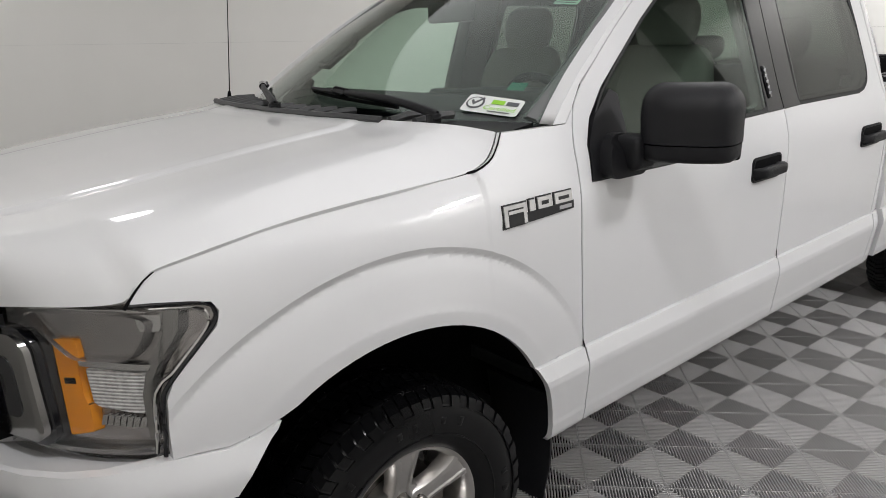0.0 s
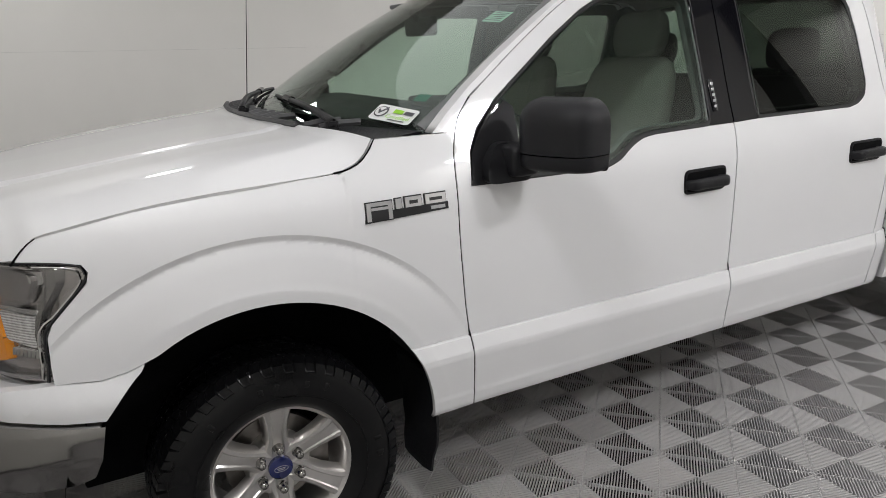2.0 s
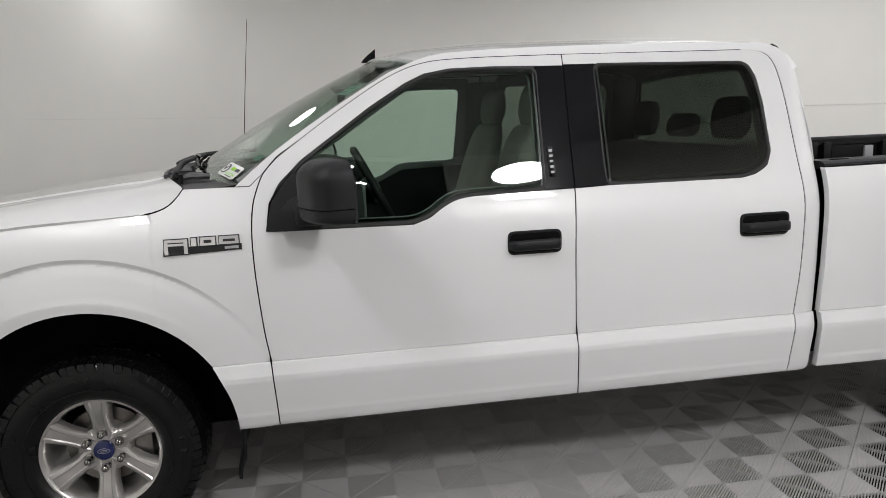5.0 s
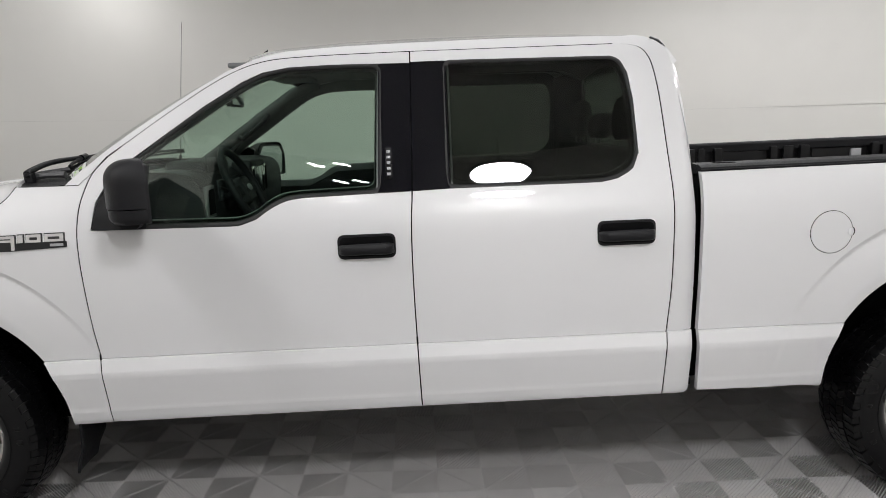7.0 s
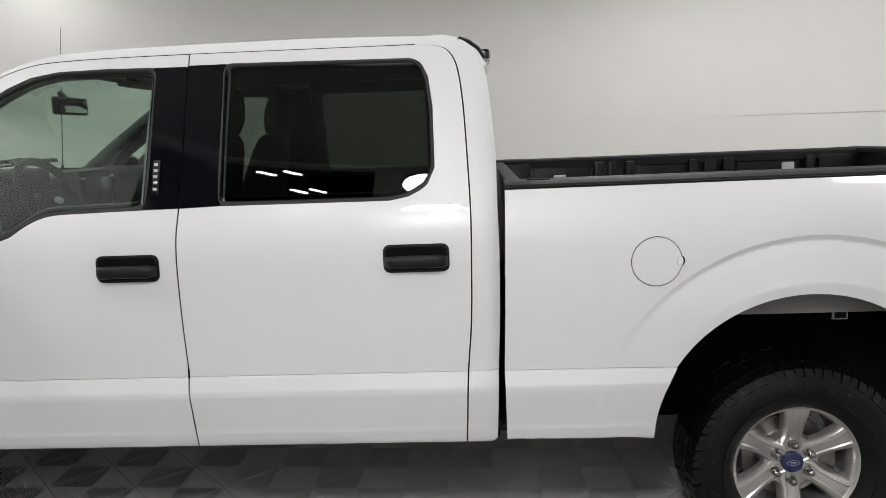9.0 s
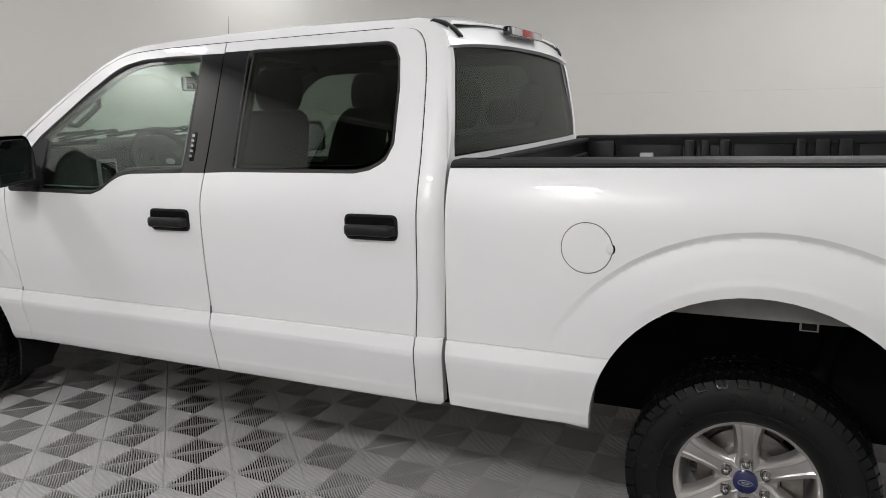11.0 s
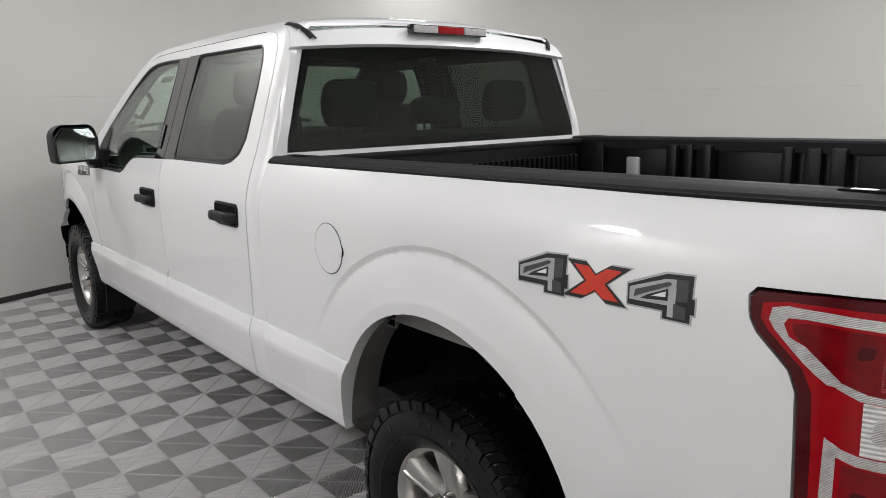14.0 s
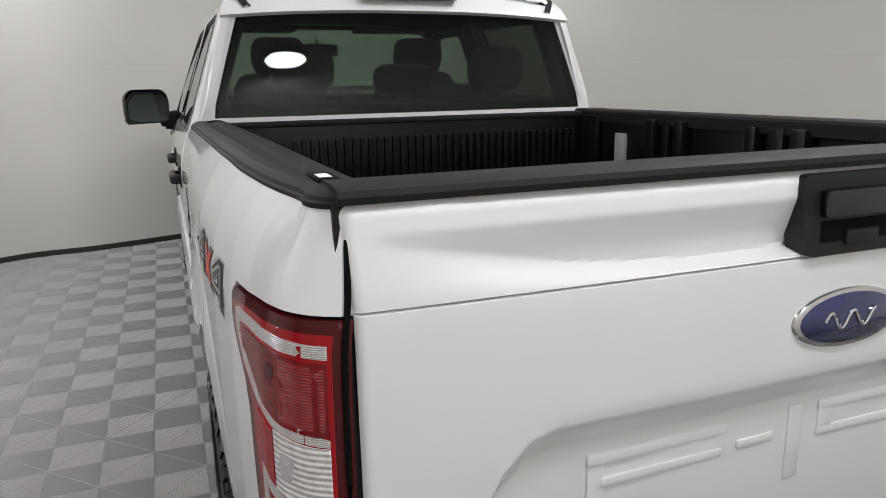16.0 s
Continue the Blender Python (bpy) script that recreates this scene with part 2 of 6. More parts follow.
def tube(points, r, sides=8, r_end=None):
    """A round bar along points."""
    pts = [Vector(p) for p in points]
    rows = []
    for i, p in enumerate(pts):
        d = (pts[min(i + 1, len(pts) - 1)] - pts[max(i - 1, 0)]).normalized()
        u = d.cross(Vector((0, 0, 1)))
        u = u.normalized() if u.length > 1e-4 else Vector((1, 0, 0))
        v = d.cross(u)
        rr = r if r_end is None else r + (r_end - r) * i / (len(pts) - 1)
        rows.append([p + rr * (math.cos(a) * u + math.sin(a) * v) for a in (2 * math.pi * k / sides for k in range(sides))])
    bm = loft(rows, closed=True)
    bm.verts.ensure_lookup_table()
    bm.faces.new([bm.verts[k] for k in range(sides)])
    bm.faces.new([bm.verts[len(bm.verts) - sides + k] for k in range(sides)])
    bmesh.ops.recalc_face_normals(bm, faces=bm.faces)
    sharpen(bm, 50)
    return bm


def lathe(profile, sides=64, ends=False):
    """Turns (radius, along) pairs round the y axis."""
    rows = [[(r * math.cos(a), y, r * math.sin(a)) for a in (2 * math.pi * k / sides for k in range(sides))] for r, y in profile]
    bm = loft(rows, closed=True)
    if ends:
        bm.verts.ensure_lookup_table()
        bm.faces.new([bm.verts[k] for k in range(sides)])
        bm.faces.new([bm.verts[len(bm.verts) - sides + k] for k in range(sides)])
    bmesh.ops.recalc_face_normals(bm, faces=bm.faces)
    sharpen(bm, 40)
    return bm


def join(*bms):
    out = bms[0]
    for b in bms[1:]:
        me = bpy.data.meshes.new("tmp")
        b.to_mesh(me)
        b.free()
        out.from_mesh(me)
        bpy.data.meshes.remove(me)
    return out


FOLDS = (0.585, 0.7205, 0.7385)    # radii at which the wheel arches bend
CREASES = (0.462, 0.50, 0.515, 0.53, 0.600, 0.640, 0.660, 0.7065, 0.7090, 0.7115, 1.215)   # levels at which the body sides bend


def skin(outlines, width, side, step=0.03, depth=0.018, ring=None):
    """A body panel: outlines in (x, z) cut into a fine net, laid on the body side's half width and turned in at its edges."""
    bm = bmesh.new()
    for o in outlines:
        bm.faces.new([bm.verts.new((p[0], 0, p[1])) for p in o])
    bmesh.ops.remove_doubles(bm, verts=bm.verts, dist=0.0004)
    bmesh.ops.triangulate(bm, faces=bm.faces)
    for k in CREASES:
        bmesh.ops.bisect_plane(bm, geom=bm.verts[:] + bm.edges[:] + bm.faces[:], plane_co=(0, 0, k), plane_no=(0, 0, 1), dist=0.0005)
    for axis in (0, 2):
        lo, hi = min(v.co[axis] for v in bm.verts), max(v.co[axis] for v in bm.verts)
        no = Vector((1, 0, 0)) if axis == 0 else Vector((0, 0, 1))
        k = lo + step
        while k < hi - 0.004:
            bmesh.ops.bisect_plane(bm, geom=bm.verts[:] + bm.edges[:] + bm.faces[:], plane_co=no * k, plane_no=no, dist=0.0005)
            k += step
    bmesh.ops.remove_doubles(bm, verts=bm.verts, dist=0.0008)
    if ring is not None:
        # cut the net along the fold lines round the wheel arch
        for v in bm.verts:
            v.co = Vector((math.hypot(v.co.x - ring, v.co.z - WZ), 0, math.atan2(v.co.z - WZ, v.co.x - ring)))
        for k in FOLDS:
            bmesh.ops.bisect_plane(bm, geom=bm.verts[:] + bm.edges[:] + bm.faces[:], plane_co=(k, 0, 0), plane_no=(1, 0, 0), dist=0.0008)
        folded = [e for e in bm.edges if any(abs(e.verts[0].co.x - k) < 0.0009 and abs(e.verts[1].co.x - k) < 0.0009 for k in FOLDS[2:]) and min(v.co.z for v in e.verts) > 0.5 and max(v.co.z for v in e.verts) < 2.64]
        for e in folded:
            e.smooth = False
        for v in bm.verts:
            r, a = v.co.x, v.co.z
            v.co = Vector((ring + r * math.cos(a), 0, WZ + r * math.sin(a)))
    for v in bm.verts:
        v.co.y = side * width(v.co.x, v.co.z)
    for f in bm.faces:
        f.normal_update()
        if f.normal.y * side < 0:
            f.normal_flip()
    bmesh.ops.dissolve_degenerate(bm, dist=0.0003, edges=bm.edges[:])
    for e in bm.edges:
        a, b = e.verts[0].co.z, e.verts[1].co.z
        if abs(a - b) < 0.0006 and any(abs(a - k) < 0.0006 for k in (0.7065, 0.7090, 0.7115)):
            e.smooth = False
    rim = [e for e in bm.edges if e.is_boundary]
    if depth:
        r = bmesh.ops.extrude_edge_only(bm, edges=rim)
        for v in (g for g in r["geom"] if isinstance(g, bmesh.types.BMVert)):
            v.co.y -= side * depth
        for e in rim:
            e.smooth = False
    return bm


def thing(name, label, category, place=(0, 0, 0), group=""):
    ob = new(name)
    ob.location = place
    return tagged(ob, label, category, group)


def lerp(v, table):
    if v <= table[0][0]:
        return table[0][1]
    for (a, p), (b, q) in zip(table, table[1:]):
        if v <= b:
            return p + (q - p) * (v - a) / (b - a)
    return table[-1][1]


def smooth(v, table):
    """Like lerp, but with no kink at the table's points and no overshoot."""
    if v <= table[0][0] or v >= table[-1][0]:
        return lerp(v, table)
    n = len(table)
    i = next(k for k in range(n - 1) if v <= table[k + 1][0])
    def step(k):
        return (table[k + 1][1] - table[k][1]) / (table[k + 1][0] - table[k][0])
    def slope(k):
        if k == 0 or k == n - 1:
            return step(min(k, n - 2))
        a, b = step(k - 1), step(k)
        return 0.0 if a * b <= 0 else 2 * a * b / (a + b)
    (x0, p), (x1, q) = table[i], table[i + 1]
    h = x1 - x0
    t = (v - x0) / h
    return (2 * t ** 3 - 3 * t * t + 1) * p + (t ** 3 - 2 * t * t + t) * h * slope(i) + (3 * t * t - 2 * t ** 3) * q + (t ** 3 - t * t) * h * slope(i + 1)


# ---- the booth ----
DOOR = (239.0, 266.0, 3.56)      # doorway out of the booth: angles and top


def inset(a):
    """The wall stands a little nearer in front of the truck than on its other sides."""
    return smooth(a % 360, ((120, 0.0), (160, -0.35), (198, -0.36), (206, -0.30), (214, -0.08), (222, 0.0)))


def ring(r0, r1, z0, z1, a0=0.0, a1=360.0):
    """A ring round the booth, or the stretch of it between two angles."""
    whole = a1 - a0 > 359.9
    n = max(4, round((a1 - a0) / 2.25))
    c = [a0 + (a1 - a0) * k / n for k in range(n if whole else n + 1)]
    rows = [[(ROOM[0] + (r + inset(a) * (r > 1)) * math.cos(radians(a)), ROOM[1] + (r + inset(a) * (r > 1)) * math.sin(radians(a)), z) for a in c] for r, z in ((r0, z0), (r0, z1), (r1, z1), (r1, z0), (r0, z0))]
    bm = loft(rows, closed=whole)
    if not whole:
        bm.verts.ensure_lookup_table()
        for i in (0, n):
            bm.faces.new([bm.verts[k * (n + 1) + i] for k in range(4)])
    bmesh.ops.remove_doubles(bm, verts=bm.verts, dist=1e-5)
    bmesh.ops.recalc_face_normals(bm, faces=bm.faces)
    sharpen(bm, 40)
    return bm


SEAM = 1.62
wall = tagged(part("wall_round", ring(RADIUS, RADIUS + 0.1, 0, SEAM, DOOR[1] - 360, DOOR[0]), WALL), "off-white curved booth wall with a fine level joint", "wall", kind="structure")
part("upper_panel", ring(RADIUS + 0.001, RADIUS + 0.1, SEAM + 0.0006, HEIGHT, DOOR[1] - 360, DOOR[0]), WALL, wall)
part("joint_backing", ring(RADIUS + 0.02, RADIUS + 0.08, SEAM, SEAM + 0.0006, DOOR[1] - 360, DOOR[0]), SKIRT, wall)
part("door_header", ring(RADIUS + 0.001, RADIUS + 0.1, DOOR[2], HEIGHT, DOOR[0], DOOR[1]), WALL, wall)
tagged(part("baseboard", ring(RADIUS - 0.02, RADIUS, 0, 0.045, DOOR[1] - 360, DOOR[0]), SKIRT), "dark brown base trim round the curved wall", "baseboard", kind="structure")
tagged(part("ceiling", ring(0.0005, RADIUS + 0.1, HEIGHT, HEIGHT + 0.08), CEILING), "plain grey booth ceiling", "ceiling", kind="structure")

# broad unseen disc added for soft fill from above
disk_lamp("top_fill", (2.25, 0, HEIGHT - 0.03), (2.25, 0, 0), 4.6, 34)


def pendant(x, y, z, size, group="round lamps of the booth"):
    """Made-up unseen lamp fixture: shallow round housing on a stem, open below."""
    lamp = thing("added_pendant", "unseen round housing added over a round light", "lamp", (x, y, z), group)
    r = size / 2
    cup = lathe([(r + 0.012, -0.004), (r + 0.014, 0.035), (r * 0.8, 0.060), (0.03, 0.066)], 40)
    bmesh.ops.rotate(cup, cent=(0, 0, 0), matrix=Matrix.Rotation(radians(90), 3, "X"), verts=cup.verts)
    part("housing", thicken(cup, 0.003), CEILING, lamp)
    part("stem", tube([(0, 0, 0.06), (0, 0, HEIGHT - z)], 0.012, 10), STEEL, lamp)
    return lamp


# a round lamp repeated at added places; the two 1.0 discs are fill
# angle, distance from the middle, height, size, watts
LAMPS_AND_FILL = ((50, 2.5, 3.3, 1.0, 38), (18, 2.4, 3.5, 1.0, 20), (136, 3.2, 3.0, 0.38, 7), (216, 3.45, 3.54, 0.38, 34), (274.5, 3.55, 3.02, 0.5, 70), (330, 3.45, 3.2, 0.38, 14), (357, 3.45, 2.6, 0.38, 17))
for a, r, z, size, watts in LAMPS_AND_FILL:
    c, s = math.cos(radians(a)), math.sin(radians(a))
    x, y = ROOM[0] + r * c, ROOM[1] + r * s
    disk_lamp("lamp_and_fill", (x, y, z), (x, y, z - 1.0) if size < 0.6 else (0.7 * x + 0.3 * ROOM[0], 0.7 * y, 0), size, watts)
    if size < 0.6:
        pendant(x, y, z + 0.006, size)

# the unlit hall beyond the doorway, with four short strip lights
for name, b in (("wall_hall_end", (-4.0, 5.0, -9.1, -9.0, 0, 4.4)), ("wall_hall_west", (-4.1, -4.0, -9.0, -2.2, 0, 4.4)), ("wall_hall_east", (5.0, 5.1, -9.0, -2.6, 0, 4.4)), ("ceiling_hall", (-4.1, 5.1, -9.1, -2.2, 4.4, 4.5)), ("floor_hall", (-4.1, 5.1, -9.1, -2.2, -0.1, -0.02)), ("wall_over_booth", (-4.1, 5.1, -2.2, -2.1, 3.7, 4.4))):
    tagged(part(name, boxes(b), HALL), "unlit hall beyond the doorway, darkness put in the colour", name.split("_")[0], kind="structure")
for x, y in ((0.834, -4.50), (1.090, -4.50), (1.03, -5.02), (1.23, -5.02)):
    data = bpy.data.lights.new("strip_light", "AREA")
    data.shape, data.size, data.size_y, data.energy = "RECTANGLE", 0.19, 0.05, 1.6
    new("strip_light", data).matrix_world = pose(x, y, 3.85, 0, 0, -38)

# floor: a dark base under ribbed tiles
base = bmesh.new()
bmesh.ops.create_circle(base, cap_ends=True, segments=128, radius=RADIUS + 0.1, matrix=Matrix.Translation((*ROOM, -0.016)))
floor = tagged(part("floor", base, TILEBASE, smooth=False), "grey ribbed interlocking floor tiles in squares", "floor", kind="structure")
TILE_X, TILE_Y, TS = 1.535, -0.765, 0.40


def tile_mesh():
    """One tile: four squares of slanting round-topped ribs, neighbours turned against each other, with a low bar across the ribs of each square."""
    bm = bmesh.new()
    q, n, h = TS / 2, 13, 0.016
    def bar(p, d, half, length, top):
        # a rib from p along d, rounded over its top
        s = [(half, -h), (half, -half * 0.7), (half * 0.55, 0.0), (-half * 0.55, 0.0), (-half, -half * 0.7), (-half, -h)]
        rows = []
        for k in (0, length):
            rows.append([bm.verts.new((p[0] + d[0] * k - d[1] * a, p[1] + d[1] * k + d[0] * a, top + b)) for a, b in s])
        for i in range(5):
            bm.faces.new((rows[0][i], rows[1][i], rows[1][i + 1], rows[0][i + 1]))
        for r in rows:
            bm.faces.new(r)
    for sx in (0, 1):
        for sy in (0, 1):
            x0, y0 = (sx - 1) * q, (sy - 1) * q
            flip = (sx + sy) % 2
            pitch = 2 * q / (2 * n)
            for k in range(-n + 1, n):
                c = k * pitch
                a, b = (max(0, c) + 0.0012, max(0, -c) + 0.0012), (min(q, q + c) - 0.0012, min(q, q - c) - 0.0012)
                if flip:
                    a, b = (q - a[0], a[1]), (q - b[0], b[1])
                length = math.hypot(b[0] - a[0], b[1] - a[1])
                if length < 0.012:
                    continue
                d = ((b[0] - a[0]) / length, (b[1] - a[1]) / length)
                half = length / 2 - 0.0028
                bar((x0 + a[0], y0 + a[1]), d, 0.0024, half, 0.0)
                bar((x0 + b[0] - d[0] * half, y0 + b[1] - d[1] * half), d, 0.0024, half, 0.0)
            p = (x0, y0 + q) if not flip else (x0, y0)
            d = (math.sqrt(0.5), -math.sqrt(0.5)) if not flip else (math.sqrt(0.5), math.sqrt(0.5))
            bar(p, d, 0.0018, q * math.sqrt(2), -0.0012)
    bmesh.ops.recalc_face_normals(bm, faces=bm.faces)
    me = bpy.data.meshes.new("tile")
    bm.to_mesh(me)
    bm.free()
    me.materials.append(TILE)
    return me

# ---- the pickup: half widths of the body, over x (from the front axle) and z ----
AXLE = 3.975
CY = 0.02
WZ = 0.407


def side_width(z, table):
    """Half width of a body side: crisp folds low down, round above."""
    return lerp(z, table) if z < 0.7115 else smooth(z, tuple(p for p in table if p[0] > 0.711))


SIDE_Z = ((0.43, 0.925), (0.445, 0.944), (0.462, 0.953), (0.50, 0.9605), (0.515, 0.9612), (0.53, 0.9635), (0.60, 0.974), (0.640, 0.9795), (0.660, 0.979), (0.7065, 0.966),
          (0.7090, 0.9525), (0.7115, 0.957), (0.80, 0.961), (0.95, 0.966), (1.08, 0.967), (1.15, 0.965), (1.20, 0.958), (1.235, 0.949), (1.27, 0.938), (1.30, 0.926), (1.33, 0.914),
          (1.37, 0.899), (1.60, 0.82), (1.76, 0.764), (1.815, 0.742), (1.85, 0.715), (1.88, 0.67))


def arch_bulge(x, z, cx, ridge):
    """The flare round a wheel opening."""
    r = math.hypot(x - cx, (z - WZ)) + 0.020
    t = lerp(r, ((0.50, 0.023), (0.56, 0.0235), (0.603, 0.0235), (0.622, 0.0165), (0.66, 0.0085), (0.70, 0.001), (0.730, -0.0068), (0.7405, -0.0092), (0.7585, 0.0)))
    fade = smooth(z, ((0.60, 0.08), (0.76, 0.15), (0.90, 0.40), (1.02, 0.85), (1.10, 1.0)))
    return t * fade * ridge


def cab_width(x, z):
    return side_width(z, SIDE_Z)


def pane_width(x, z):
    """Outer face of the door glass, slightly bowed."""
    return 0.926 - 0.3522 * (z - 1.30) + 0.1 * (z - 1.21) * (1.76 - z) - 0.012


def fender_width(x, z):
    plan = smooth(x, ((-0.62, -0.100), (-0.52, -0.074), (-0.40, -0.050), (-0.25, -0.026), (0.0, -0.008), (0.3, 0.0), (0.68, 0.0)))
    top = smooth(z, ((1.15, 0.0), (1.20, -0.004), (1.24, -0.016), (1.28, -0.036), (1.33, -0.05), (1.38, -0.06))) if x < 0.6 else 0
    top *= lerp(x, ((0.1, 1.0), (0.6, 0.0)))
    w = side_width(z, SIDE_Z if x > 0.3 else ((0.43, 0.94), (0.7115, 0.958), (0.95, 0.966), (1.10, 0.966), (1.16, 0.962), (1.2, 0.955), (1.24, 0.942), (1.28, 0.922), (1.36, 0.87)))
    return w + plan + top * 0.5 + arch_bulge(x, z, 0.02, 1.0)


def bed_width(x, z):
    plan = lerp(x, ((2.9, 0.0), (4.3, 0.0), (4.6, -0.008), (4.80, -0.020), (4.92, -0.033), (4.99, -0.049), (5.03, -0.064), (5.055, -0.083), (5.07, -0.101), (5.08, -0.118), (5.088, -0.135)))
    low = SIDE_Z if x < 4.3 else ((0.43, 0.93), (0.60, 0.955), (0.7115, 0.963), (0.80, 0.966), (0.95, 0.968), (1.08, 0.967), (1.15, 0.965), (1.20, 0.958), (1.235, 0.949), (1.27, 0.938), (1.33, 0.918))
    w = side_width(z, low)
    if z > 1.20:
        d = z - 1.20
        lean = lerp(x, ((2.9, 0.34), (4.2, 0.46), (4.95, 0.46), (5.0, 0.40), (5.04, 0.25), (5.088, 0.05)))
        w = 0.958 - (min(0.18, lean) * d + max(0.0, lean - 0.18) * d * d / 0.125)
    if z < 0.7115 and x < 4.3:
        w -= 0.010 * smooth(x, ((3.28, 0.0), (3.44, 1.0))) * lerp(z, ((0.64, 1.0), (0.7065, 0.3), (0.7115, 0.0)))
    return w + plan + arch_bulge(x, z, AXLE + 0.015, 1.0)


def arc(cx, a0, a1, r0, dr, n=22, cz=WZ):
    """Points of a wheel opening from angle a0 to a1; it is dr higher than half wide."""
    out = []
    for k in range(n + 1):
        a = radians(a0 + (a1 - a0) * k / n)
        r = r0 + dr * max(0, math.sin(a))
        out.append((cx + r * math.cos(a), cz + r * math.sin(a)))
    return out


GAP = 0.0025
SEAM_A = [(0.692, 0.452), (0.688, 0.56), (0.680, 0.705), (0.666, 0.82), (0.656, 0.95), (0.650, 1.06), (0.649, 1.18), (0.655, 1.27), (0.668, 1.33), (0.700, 1.405), (0.755, 1.463)]
DOOR_TOP = [(0.836, 1.519), (0.94, 1.591), (1.045, 1.659), (1.15, 1.723), (1.24, 1.767), (1.32, 1.792), (1.41, 1.805), (1.60, 1.812), (1.898, 1.815)]
SEAM_B = [(1.887, 0.452), (1.880, 0.70), (1.876, 0.90), (1.8755, 1.08), (1.879, 1.20), (1.886, 1.30), (1.894, 1.56), (1.899, 1.815)]
SEAM_C = [(2.833, 0.452), (2.838, 0.56), (2.845, 0.71), (2.860, 0.885), (2.866, 1.08), (2.868, 1.25), (2.862, 1.42), (2.852, 1.61), (2.838, 1.72), (2.82, 1.772), (2.79, 1.802), (2.74, 1.814), (2.69, 1.816)]
CAB_END = [(2.940, 0.462), (2.948, 0.70), (2.957, 0.90), (2.960, 1.12), (2.957, 1.30), (2.958, 1.435), (2.945, 1.60), (2.93, 1.717), (2.895, 1.79), (2.84, 1.835), (2.78, 1.850)]
WIN_F = [(0.735, 1.215), (0.905, 1.213), (1.24, 1.209), (1.30, 1.228), (1.355, 1.266), (1.405, 1.290), (1.47, 1.298), (1.757, 1.304), (1.774, 1.757), (1.60, 1.760), (1.43, 1.757), (1.34, 1.740), (1.26, 1.706), (1.12, 1.622), (0.96, 1.512), (0.85, 1.436), (0.775, 1.36)]
WIN_R = [(2.030, 1.310), (2.600, 1.310), (2.660, 1.322), (2.715, 1.352), (2.738, 1.40), (2.735, 1.60), (2.722, 1.70), (2.705, 1.74), (2.675, 1.757), (2.035, 1.764)]


def shift(line, d):
    return [(x + d, z) for x, z in line]


def curve2(line, n=4):
    return [tuple(p) for p in spline([(x, z) for x, z in line], n)]


truck = thing("pickup_truck", "white four-door pickup truck parked on grey ribbed tiles", "pickup truck")
# the body stands nose down by one degree
truck.matrix_world = pose(0.03, 0, 0) @ Matrix.Rotation(-0.0175, 4, "Y") @ pose(-0.03, CY, -0.0295)


